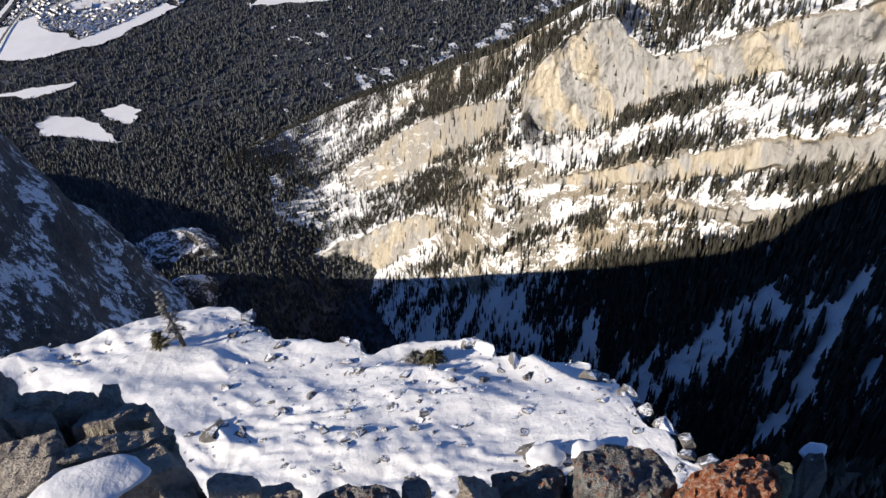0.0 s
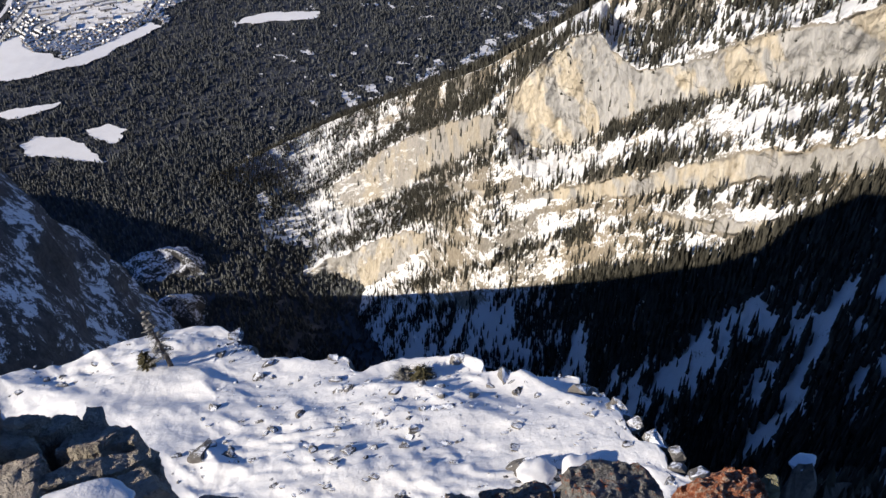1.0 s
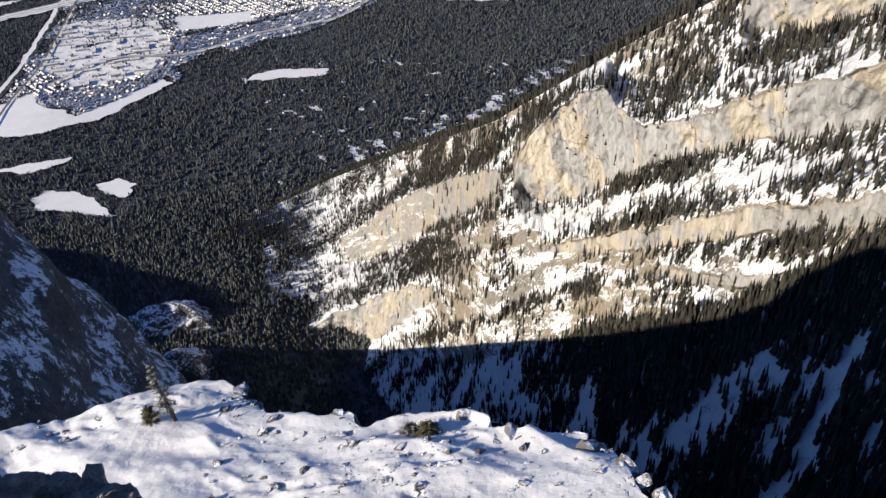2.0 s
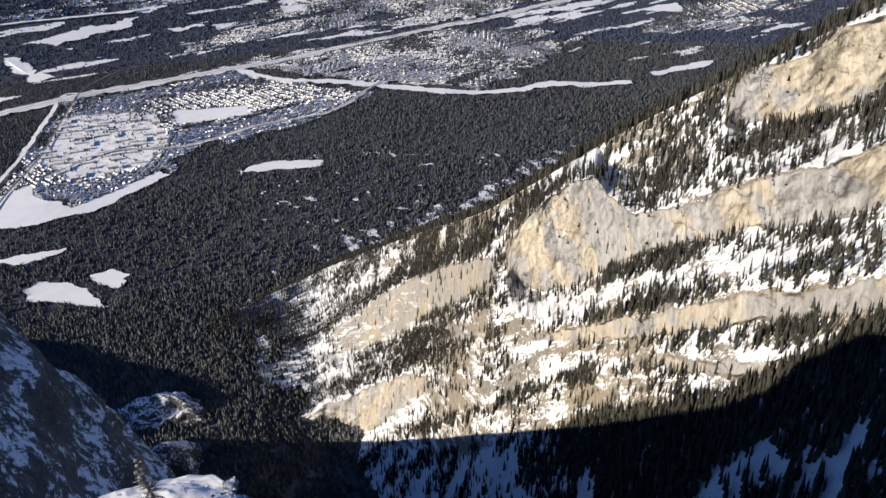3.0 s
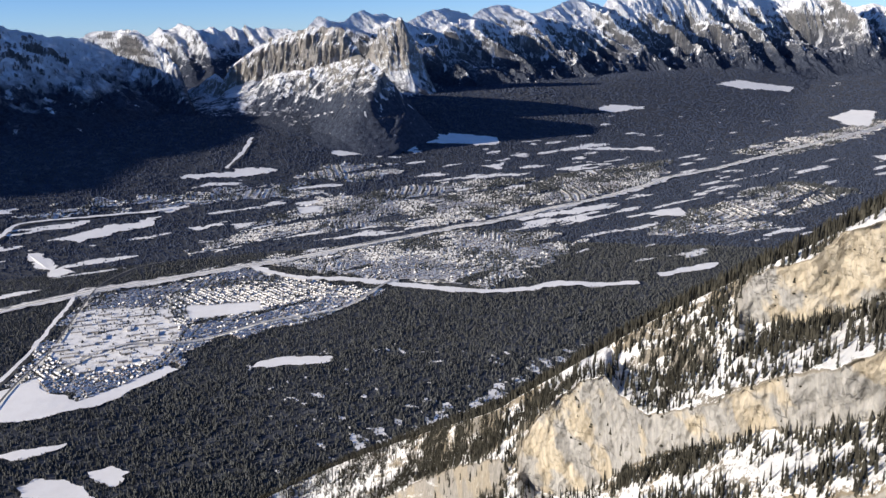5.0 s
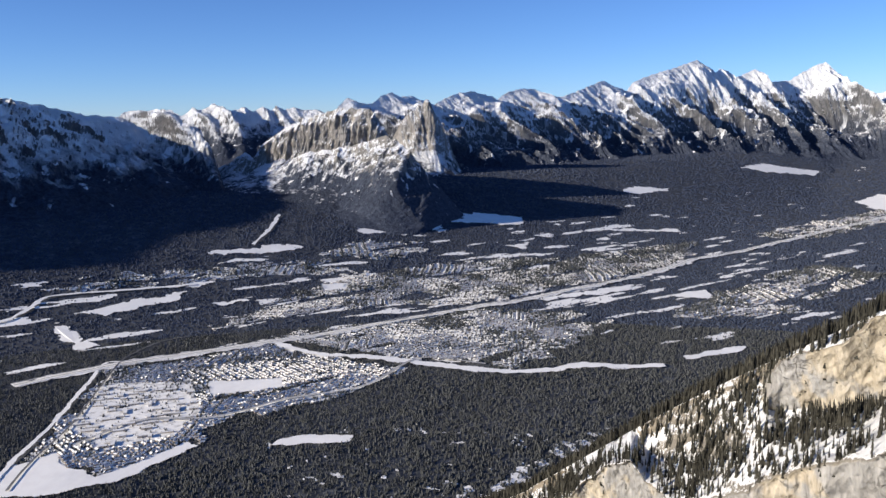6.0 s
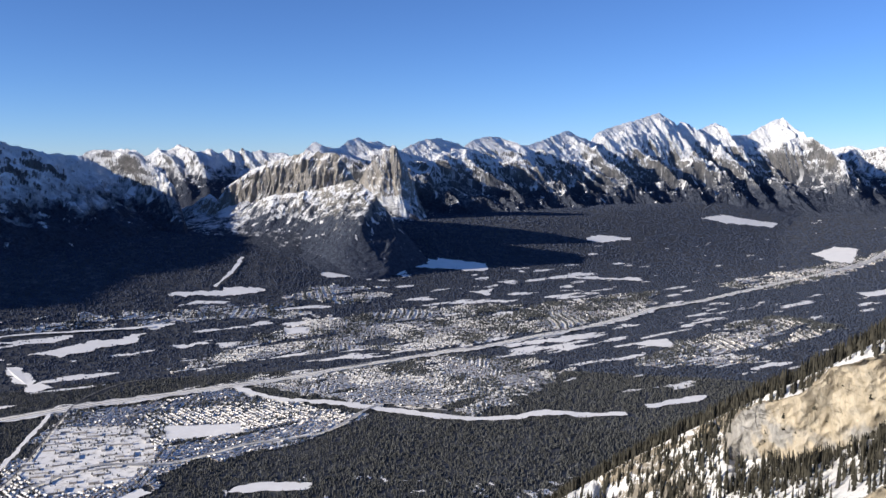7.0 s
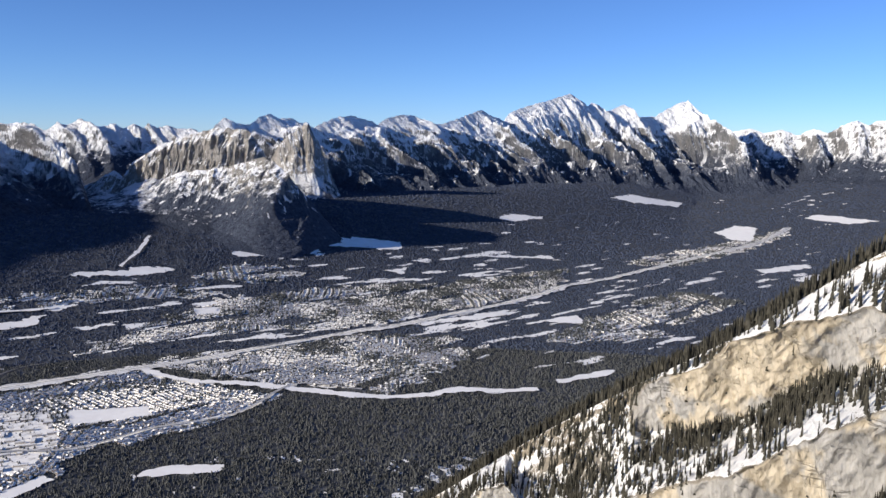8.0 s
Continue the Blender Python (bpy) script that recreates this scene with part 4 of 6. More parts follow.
def built_up(poly, x, y):
    """True inside a quarter, but not in the strips of wood that run through it along the valley."""
    nx, ny = fbm(x / 26, y / 26, octaves=4, seed=8), fbm(x / 26 + 9, y / 26, octaves=4, seed=9)
    u, v = 0.82 * x + 0.57 * y, -0.57 * x + 0.82 * y
    wood = fbm(u / 120, v / 30, octaves=3, seed=181)
    return inside(poly, x - 34 * nx, y - 34 * ny) & (wood < np.interp(np.hypot(x, y), [900, 1150, 1400, 2000], [0.5, 0.42, 0.36, 0.30]))


for k, (name, (poly, *_)) in enumerate(TOWN.items()):
    p = np.array(poly, float)
    e = 3.0 if k < 2 else 4.0
    CX, CY = np.meshgrid(np.arange(p[:, 0].min() - 30, p[:, 0].max() + 30, e), np.arange(p[:, 1].min() - 30, p[:, 1].max() + 30, e), indexing="ij")
    cell = built_up(poly, (CX[1:, 1:] + CX[:-1, :-1]) / 2, (CY[1:, 1:] + CY[:-1, :-1]) / 2).ravel()
    faces = grid_faces(*CX.shape)[cell]
    used, faces = np.unique(faces, return_inverse=True)
    tagged(mesh_of(name + "_ground", np.stack([CX, CY, ground_z(CX, CY) + 0.9], -1).reshape(-1, 3)[used], faces.reshape(-1, 4), town_mat), "trodden snowy town ground with streets", "town ground", kind="structure")
for k, (name, (pts, width, mat, label)) in enumerate(LINES.items()):
    strip(name, pts, width, 2.2 + 0.15 * k, {"snow": snow_mat, "road": road_mat, "dark": dark_road}[mat], label, "road" if mat != "snow" else "river bed", 0.6 if mat == "snow" else 0.25, 150 + k)


for off in (-4.0, 4.0):
    strip("highway_lanes", LINES["highway"][0], 3.2, 4.2, road_mat, "two grey salted lanes of the highway", "road", 0.05, 160, off)


def clearing(x, y):
    """True in the many small snowy openings of the woods: far ones along the valley, and glades at the foot of the spur."""
    r, az = np.hypot(x, y), np.degrees(np.arctan2(x, y))
    limit = np.interp(r, [1150, 1300, 1500, 2100, 2400, 3200, 4000], [0.7, 0.32, 0.27, 0.33, 0.53, 0.58, 0.50]) + 0.22 * smooth((-az - 4) / 5) * smooth((r - 1700) / 200) + 0.10 * smooth((az + 2) / 8) * smooth((1500 - r) / 200)
    u, v = 0.82 * x + 0.57 * y, -0.57 * x + 0.82 * y
    far = fbm(u / 85, v / 22, octaves=4, seed=171) > limit
    far &= (x - RANGE_A[0]) * RANGE_N[0] + (y - RANGE_A[1]) * RANGE_N[1] > 560 + 90 * fbm(x / 200, y / 200, octaves=2, seed=172)
    foot = np.interp(az, [-16, -9, 0, 8, 14], [484, 540, 650, 765, 915])
    glade = fbm(x / 9 + y / 30, y / 14, octaves=4, seed=177) > -0.10 + 0.6 * smooth((r - foot) / 130) + 0.3 * smooth((-az - 13) / 4) + 0.3 * smooth((az - 6) / 6)
    return np.where(r > 1180, far, glade & (az > -13.5) & (az < 12))


for name, ca, cr in (("snow_clearings", np.arange(-36, 38, 0.13), np.geomspace(1180, 4300, 560)), ("foot_glades", np.arange(-19, 12, 0.13), np.geomspace(470, 900, 330))):
    CA, CR = np.meshgrid(np.radians(ca), cr, indexing="ij")
    CX, CY = CR * np.sin(CA), CR * np.cos(CA)
    cell = clearing((CX[1:, 1:] + CX[:-1, :-1]) / 2, (CY[1:, 1:] + CY[:-1, :-1]) / 2).ravel()
    faces = grid_faces(*CX.shape)[cell]
    used, faces = np.unique(faces, return_inverse=True)
    tagged(mesh_of(name, np.stack([CX, CY, ground_z(CX, CY) + 1.0], -1).reshape(-1, 3)[used], faces.reshape(-1, 4)[:, ::-1], snow_mat), "many small snowy clearings among the woods", "clearings", kind="stuff")


def open_ground(x, y, margin=3):
    """True where no meadow, road or town quarter lies."""
    bad = clearing(x, y) & (np.abs(vnoise(x / 1.7, y / 1.7, seed=5)) < np.where(np.hypot(x, y) < 1000, 0.30, 0.62))
    nx, ny = fbm(x / 26, y / 26, octaves=4, seed=8), fbm(x / 26 + 9, y / 26, octaves=4, seed=9)
    warp = np.where(np.hypot(x, y) < 1200, 9, 20)
    wx, wy = x - warp * nx, y - warp * ny
    for poly in MEADOWS.values():
        bad |= inside(poly, wx, wy)
    for pts, width, *_ in LINES.values():
        bad |= near_line(pts, x, y, width / 2 + margin)
    for poly, *_ in TOWN.values():
        bad |= built_up(poly, x, y)
    return ~bad


INDUSTRY = [(-421, 901), (-444, 1069), (-334, 1061), (-293, 960), (-294, 876), (-358, 833)]        # yards and sheds beside the railway


def houses():
    """Rows of small gabled houses along the streets of each quarter: walls and snowed roofs as two sheets of stuff."""
    rng = np.random.default_rng(5)
    spots = []
    for poly, heading, street, plot in TOWN.values():
        p = np.array(poly, float)
        c0 = p.mean(0)
        span = np.linalg.norm(p - c0, axis=1).max()
        for way in (0, 1, 2):       # blocks of streets in three headings, each in its own patches
            a = radians(heading + (0, 62, -35)[way])
            u, v = np.array((math.cos(a), math.sin(a))), np.array((-math.sin(a), math.cos(a)))
            I, J = np.meshgrid(np.arange(-span, span, plot), np.arange(-span, span, street), indexing="ij")
            for off in (-street * 0.25, street * 0.25):
                II, JJ = I + rng.normal(0, plot * 0.14, I.shape), J + off + rng.normal(0, street * 0.02, I.shape)
                bend = 20 * fbm(II / 140, JJ / 140, octaves=2, seed=66 + way)
                X = c0[0] + II * u[0] + (JJ + bend) * v[0]
                Y = c0[1] + II * u[1] + (JJ + bend) * v[1]
                zone = fbm(X / 110, Y / 110, octaves=2, seed=64)
                ok = ((zone > -0.12) & (zone < 0.2), zone >= 0.2, zone <= -0.12)[way]
                ok &= built_up(poly, X, Y)
                ok &= rng.random(X.shape) < 0.86 + 1.2 * fbm(X / 55, Y / 55, octaves=3, seed=67)
                ok &= ~inside(INDUSTRY, X, Y)
                for fld in MEADOWS.values():
                    ok &= ~inside(fld, X, Y)
                for pts, width, *_ in LINES.values():
                    ok &= ~near_line(pts, X, Y, width / 2 + 3)
                n = int(ok.sum())
                size = plot / 7.0
                spots.append(np.stack([X[ok], Y[ok], np.full(n, a) + rng.normal(0, 0.05, n) + (rng.random(n) < 0.12) * 1.57, rng.uniform(2.4, 6.0, n) * size, rng.uniform(2.2, 3.6, n) * size, rng.uniform(1.2, 2.2, n) * size ** 0.5], 1))
    s = np.concatenate(spots)
    s = s[np.argsort(np.hypot(s[:, 0], s[:, 1]))]
    single, s = s[:260], s[260:]
    z = ground_z(s[:, 0], s[:, 1]) + 0.6
    c, sn = np.cos(s[:, 2]), np.sin(s[:, 2])

    def place(local):        # local: (m, 3) of fractions of length, depth, height
        l = np.array(local)
        x = l[None, :, 0] * s[:, 3:4]
        y = l[None, :, 1] * s[:, 4:5]
        return np.stack([s[:, 0:1] + x * c[:, None] - y * sn[:, None], s[:, 1:2] + x * sn[:, None] + y * c[:, None], z[:, None] + l[None, :, 2] * s[:, 5:6]], -1)

    def many(local, faces):
        v = place(local)
        f = np.array(faces)[None] + (np.arange(len(s)) * len(local))[:, None, None]
        return v.reshape(-1, 3), f.reshape(-1, f.shape[-1])

    h = 0.5
    wv, wf = many([(-h, -h, 0), (h, -h, 0), (h, h, 0), (-h, h, 0), (-h, -h, 1), (h, -h, 1), (h, h, 1), (-h, h, 1), (-h, 0, 1.5), (h, 0, 1.5)],
                  [(0, 1, 5, 4), (1, 2, 6, 5), (2, 3, 7, 6), (3, 0, 4, 7), (4, 8, 7, 7), (5, 6, 9, 9)])
    tri = wf[wf[:, 2] == wf[:, 3]][:, :3]
    quad = wf[wf[:, 2] != wf[:, 3]]
    o, e = 0.6, 0.92
    rv, rf = many([(-o, -o, e), (o, -o, e), (-o, 0, 1.62), (o, 0, 1.62), (-o, o, e), (o, o, e)], [(0, 1, 3, 2), (2, 3, 5, 4)])
    tagged(mesh_of("town_house_walls", wv, [quad, tri], wall_mat, shade=False), "rows of small town houses in brown and grey", "houses", kind="stuff")
    tagged(mesh_of("town_house_roofs", rv, rf, roof_mat, shade=False), "snow-covered gabled house roofs", "roofs", kind="stuff")
    return single


def unit_house():
    """Walls and an overhanging snowed roof of a house of unit size."""
    h, o, e = 0.5, 0.6, 0.92
    walls = mesh_of("house", [(-h, -h, -0.4), (h, -h, -0.4), (h, h, -0.4), (-h, h, -0.4), (-h, -h, 1), (h, -h, 1), (h, h, 1), (-h, h, 1), (-h, 0, 1.5), (h, 0, 1.5)],
                    [np.array([(0, 1, 5, 4), (1, 2, 6, 5), (2, 3, 7, 6), (3, 0, 4, 7)]), np.array([(4, 8, 7), (5, 6, 9)])], wall_mat, shade=False)
    mesh_of("roof", [(-o, -o, e), (o, -o, e), (-o, 0, 1.6), (o, 0, 1.6), (-o, o, e), (o, o, e), (-o, -o, e + 0.16), (o, -o, e + 0.16), (-o, 0, 1.76), (o, 0, 1.76), (-o, o, e + 0.16), (o, o, e + 0.16)],
            np.array([(6, 7, 9, 8), (8, 9, 11, 10), (0, 2, 3, 1), (2, 4, 5, 3), (0, 1, 7, 6), (4, 10, 11, 5), (0, 6, 8, 2), (2, 8, 10, 4), (1, 3, 9, 7), (3, 5, 11, 9)]), roof_mat, walls, shade=False)
    return tagged(walls, "small town house with a snow-covered gabled roof", "house", "houses at the forest edge")


def single_house(first, k, x, y, a, l, d, h):
    m = Matrix.Translation((x, y, float(ground_z(x, y)) + 1.0)) @ pose(0, 0, 0, 0, 0, math.degrees(a)) @ Matrix.Diagonal((l, d, h, 1))
    if k == 0:
        first.matrix_basis = m
        return first
    made = copy_thing(first, pose(0, 0, 0))
    made.matrix_basis = m
    return made


house_one = unit_house()
for k, (x, y, a, l, d, h) in enumerate(houses()):
    single_house(house_one, k, x, y, a, l, d, h)


def warehouse(x, y, turn, l, d, h):
    """A long flat-roofed shed with a snowed roof inside a low parapet."""
    body = mesh_of("warehouse", [(-l, -d, -1), (l, -d, -1), (l, d, -1), (-l, d, -1), (-l, -d, h), (l, -d, h), (l, d, h), (-l, d, h)], np.array([(0, 1, 5, 4), (1, 2, 6, 5), (2, 3, 7, 6), (3, 0, 4, 7), (4, 5, 6, 7)]), shed_mat, shade=False)
    e = 0.93
    mesh_of("roof", [(-l * e, -d * e, h + 0.02), (l * e, -d * e, h + 0.02), (l * e, d * e, h + 0.02), (-l * e, d * e, h + 0.02), (-l * e, -d * e, h + 0.25), (l * e, -d * e, h + 0.25), (l * e, d * e, h + 0.25), (-l * e, d * e, h + 0.25)],
            np.array([(0, 1, 5, 4), (1, 2, 6, 5), (2, 3, 7, 6), (3, 0, 4, 7), (4, 5, 6, 7)]), roof_mat, body, shade=False)
    body.matrix_world = pose(x, y, float(ground_z(x, y)) + 1.0, 0, 0, turn)
    return tagged(body, "low flat-roofed warehouse with snow on its roof", "warehouse", "warehouses by the railway")


rng = np.random.default_rng(77)
for k in range(110):
    x, y = -440 + (k % 10) * 15 + rng.normal(0, 4), 838 + (k // 10) * 20 + rng.normal(0, 4)
    if inside(INDUSTRY, np.array([x]), np.array([y]))[0] and rng.random() < 0.8:
        warehouse(x, y, 14 + 90 * (k % 4 == 0) + rng.normal(0, 3), rng.uniform(3, 8.5), rng.uniform(1.6, 3.2), rng.uniform(1.3, 2.4))


def town_trees():
    rng = np.random.default_rng(9)
    xs, ys = [], []
    for poly, heading, street, plot in TOWN.values():
        p = np.array(poly, float)
        lo, hi = p.min(0) - 20, p.max(0) + 20
        n = int(np.prod(hi - lo) / (0.55 * plot) ** 2)
        x, y = rng.uniform(lo[0], hi[0], n), rng.uniform(lo[1], hi[1], n)
        ok = built_up(poly, x, y)
        ok &= rng.random(n) < (0.10 if heading == 78 else 0.2) - 1.6 * fbm(x / 55, y / 55, octaves=3, seed=67)
        xs.append(x[ok])
        ys.append(y[ok])
        c0 = p.mean(0)
        span = np.linalg.norm(p - c0, axis=1).max()
        for way in (0, 1, 2):       # garden trees in rows behind the houses
            a = radians(heading + (0, 62, -35)[way])
            I, J = np.meshgrid(np.arange(-span, span, plot * 0.42), np.arange(-span, span, street), indexing="ij")
            I, J = I + rng.normal(0, plot * 0.2, I.shape), J + rng.normal(0, street * 0.03, I.shape)
            bend = 20 * fbm(I / 140, J / 140, octaves=2, seed=66 + way)
            x, y = c0[0] + I * math.cos(a) - (J + bend) * math.sin(a), c0[1] + I * math.sin(a) + (J + bend) * math.cos(a)
            zone = fbm(x / 110, y / 110, octaves=2, seed=64)
            ok = ((zone > -0.12) & (zone < 0.2), zone >= 0.2, zone <= -0.12)[way] & built_up(poly, x, y)
            ok &= rng.random(x.shape) < 0.95 - 0.7 * fbm(x / 70, y / 70, octaves=2, seed=69)
            xs.append(x[ok])
            ys.append(y[ok])
    x, y = np.concatenate(xs), np.concatenate(ys)
    ok = ~inside(INDUSTRY, x, y) | (rng.random(len(x)) < 0.25)
    for pts, width, *_ in LINES.values():
        ok &= ~near_line(pts, x, y, width / 2 + 1)
    for fld in MEADOWS.values():
        ok &= ~inside(fld, x, y)
    x, y = x[ok], y[ok]
    ob = scatter("town_trees", np.stack([x, y, ground_z(x, y)], 1), rng.uniform(2.6, 5.2, len(x)) * np.clip(np.hypot(x, y) / 1200, 0.9, 1.6), [cone_tree(4, 1, 1, 0.38), cone_tree(5, 1, 2, 0.44)], conifer, rng)
    tagged(ob, "dark conifers standing between the houses", "trees", kind="stuff")


town_trees()


def valley_forest(name, r0, r1, spacing, templates, heights, seed, label, material, az=(-40, 42)):
    rng = np.random.default_rng(seed)
    a0, a1 = radians(az[0]), radians(az[1])
    n = int((a1 - a0) * (r1 ** 2 - r0 ** 2) / 2 / spacing ** 2)
    a, r = rng.uniform(a0, a1, n), np.sqrt(rng.uniform(r0 ** 2, r1 ** 2, n))
    x, y = r * np.sin(a), r * np.cos(a)
    ok = open_ground(x, y)
    crest = np.interp(np.degrees(a), [-16, -9, 0, 8, 14, 21, 28, 36, 44], [484, 540, 650, 765, 915, 1150, 1580, 3000, 4000])
    ok &= (r > crest * 0.93) | ((np.degrees(a) < -9) & (rng.random(n) < 0.85)) | ((np.degrees(a) < -2) & (r < 470))
    thin = fbm(x / 70, y / 70, octaves=3, seed=seed + 1)
    ok &= rng.random(n) < 1.05 + 0.5 * thin
    x, y, r = x[ok], y[ok], r[ok]
    h = rng.uniform(*heights, len(x)) * (1 + 0.25 * fbm(x / 120, y / 120, octaves=2, seed=seed + 2))
    ob = scatter(name, np.stack([x, y, ground_z(x, y) - 0.2], 1), h, templates, material, rng)
    return tagged(ob, label, "forest", kind="stuff")


valley_forest("valley_forest", 345, 1350, 3.05, [cone_tree(4, 2, s, 0.38) for s in (3, 4, 5, 6)], (2.6, 4.4), 21, "dense frosted spruce forest on the valley floor", conifer)
valley_forest("gully_mouth_forest", 300, 640, 2.5, [cone_tree(5, 2, s, 0.30) for s in (31, 32, 33)], (2.4, 4.8), 29, "spruce forest at the mouth of the gully", frost_conifer, (-30, 2))
valley_forest("far_forest", 1350, 2500, 5.6, [cone_tree(5, 1, s, 0.75) for s in (7, 8, 9)], (2.4, 3.8), 24, "dark far woods of the valley", hazed_conifer)
valley_forest("farthest_forest", 2500, 4650, 9.5, [cone_tree(5, 1, s, 1.5) for s in (7, 8, 9)], (2.4, 4.0), 27, "dark woods at the far end of the valley", hazed_conifer)


# ------------------------------------------------------------------ conifers on the limestone spur
# rows of trees along the ledges: stations (along the spur, share of the slope), half width, density
TREE_ROWS = [
    ([(0.1, 0.68), (0.8, 0.33), (1.6, 0.215), (2.5, 0.145), (3.4, 0.080), (4.2, 0.062), (5.0, 0.02)], 0.035, 2.6),
    ([(0.5, 0.76), (1.1, 0.575), (2.1, 0.515), (3.1, 0.435), (3.9, 0.36), (4.2, 0.33)], 0.030, 1.7),
    ([(1.2, 0.48), (2.0, 0.47), (3.0, 0.33), (3.9, 0.26)], 0.045, 1.3),
    ([(5.2, 0.385), (6.0, 0.372), (7.0, 0.362), (8.3, 0.388), (10, 0.43)], 0.016, 2.6),
    ([(4.4, 0.46), (5.6, 0.480), (6.9, 0.448), (7.8, 0.425), (8.4, 0.408), (10, 0.44)], 0.016, 3.0),
    ([(1.5, 0.80), (2.3, 0.745), (2.95, 0.690), (4.7, 0.610), (6.6, 0.560), (7.8, 0.535), (8.5, 0.520)], 0.016, 2.2),
    ([(4.0, 0.66), (5.2, 0.625), (6.6, 0.60), (7.6, 0.585)], 0.012, 1.2),
    ([(7.1, 0.165), (7.6, 0.185), (8.2, 0.185), (9.2, 0.225)], 0.022, 3.0),
]


def spur_trees():
    rng = np.random.default_rng(33)
    nu, nv = SPUR.shape[:2]
    n = 150000
    i0, j0 = rng.integers(0, nu, n), rng.integers(0, nv, n)
    p, rock = SPUR[i0, j0], SPUR_ROCK[i0, j0]
    u, f = i0 / nu * 10, j0 / nv + 0.012 * fbm(p[:, 0] / 14, p[:, 1] / 14, p[:, 2] / 14, 3, 34)
    patch = fbm(p[:, 0] / 20, p[:, 1] / 20, p[:, 2] / 20, 3, 35)
    dens = np.clip(0.36 + 1.1 * patch, 0.05, 1.0) * np.interp(f, [0, 0.04, 0.2, 0.25, 0.45, 0.7], [1.6, 1.4, 1.3, 1.2, 1.1, 0.6])
    dens = dens * np.where((u > 4.9) & (u < 6.9) & (f < 0.26), 1.7, 1.0)
    for stations, half, d in TREE_ROWS:
        s = np.array(stations)
        mid = np.interp(u, s[:, 0], s[:, 1])
        on = np.exp(-((f - mid) / half) ** 2) * smooth((u - s[0, 0]) / 0.4) * (smooth((s[-1, 0] - u) / 0.4) if s[-1, 0] < 9.9 else 1)
        dens = dens + d * on * np.clip(0.75 + 1.1 * patch, 0.1, 1.5)
    dens = dens + 1.7 * smooth((3.0 - u) / 1.2) * smooth((0.30 - f) / 0.12) * np.clip(0.6 + 1.8 * patch, 0.05, 1.3)
    clear = np.exp(-((f - np.interp(u, [4, 6, 8.5], [0.40, 0.415, 0.40])) / 0.016) ** 2) + np.exp(-((f - np.interp(u, [1.3, 2.8, 5], [0.72, 0.64, 0.575])) / 0.022) ** 2)
    dens = dens * np.clip(1 - 0.9 * clear, 0, 1)
    edge = np.interp(u, *SHADE_EDGE)
    groves = fbm(p[:, 0] / 10, p[:, 1] / 10, p[:, 2] / 30, 4, 38)                   # on the shaded side the wood stands in groves between snow
    deep = np.clip(np.interp(u, [0, 1.2, 2.0, 4, 5, 6.5, 8, 10], [0.9, 0.5, 0.15, 0.15, 0.38, 0.50, 0.53, 0.55]) + 2.7 * groves + np.interp(u, [3, 5], [0.1, 0.7]) * (1 - smooth((f - edge - 0.05) / 0.14)) - np.interp(u, [4, 6], [0.5, 0.1]) * smooth((f - edge - 0.22) / 0.1), 0.04, 1)
    dens = np.where(f > edge, 2.6 * deep, dens)
    dens = dens + 2.4 * np.exp(-((f - edge - 0.012) / 0.012) ** 2) * (u > 6.8)
    dens = np.where(u < 0.9, dens + 0.9 * smooth((0.9 - u) / 0.5), dens) * np.where(rock > 0.4, 0.05, 1)
    a, b = np.gradient(SPUR, axis=0)[i0, j0], np.gradient(SPUR, axis=1)[i0, j0]
    area = np.minimum(np.linalg.norm(np.cross(a, b), axis=1), 1.6)
    keep = rng.random(n) < dens * 0.52 * area
    m = 13000            # the wood that comes up the far side to the crest
    iu = (rng.random(m) ** 0.8 * (nu * 0.92)).astype(int)
    top = SPUR[iu, 0] + np.array((0.55, 0.8, -0.205)) * (rng.random((m, 1)) ** 0.9 * 46)
    thick = rng.random(m) < 0.85 + 0.8 * fbm(top[:, 0] / 18, top[:, 1] / 18, octaves=2, seed=37)
    return np.concatenate([p[keep], top[thick]]), np.concatenate([u[keep], np.full(int(thick.sum()), 5.0)]), np.concatenate([f[keep] - edge[keep], np.full(int(thick.sum()), -1.0)]), rng


SP, SU, SEDGE, rng_sp = spur_trees()
SH = rng_sp.uniform(2.3, 6.4, len(SP)) * np.where(SEDGE > 0, np.interp(SU, [0, 4, 6, 10], [0.9, 1.0, 1.5, 1.6]), np.where(SEDGE < -0.9, 1.15, 1.0))
slope_templates = [cone_tree(6, 4, s, 0.125, 0.35) for s in (11, 12, 13, 14, 15)]
close = np.where((SU > 5.2) & (SEDGE < -0.1) & (SEDGE > -0.9))[0]
close = close[np.argsort(np.linalg.norm(SP[close], axis=1))][:280]
rest = np.setdiff1d(np.arange(len(SP)), close)


def slope_tree(seed):
    """A slender conifer of unit height: a tapered trunk under ragged skirts of needles."""
    base = tagged(new("conifer"), "slender dark conifer on a snowy limestone ledge", "tree", "conifers on the limestone ledges")
    a = np.linspace(0, 2 * math.pi, 6, endpoint=False)
    ring = lambda r, z: np.stack([r * np.cos(a), r * np.sin(a), np.full(6, z)], 1)
    mesh_of("trunk", np.concatenate([ring(0.022, -0.08), ring(0.012, 0.45), ring(0.003, 0.97)]), np.array([(i + 6 * k, (i + 1) % 6 + 6 * k, (i + 1) % 6 + 6 * k + 6, i + 6 * k + 6) for k in (0, 1) for i in range(6)]), bark, base)
    mesh_of("crown", *cone_tree(10, 9, seed, 0.13, 0.42), slope_conifer, base, shade=False)
    return base


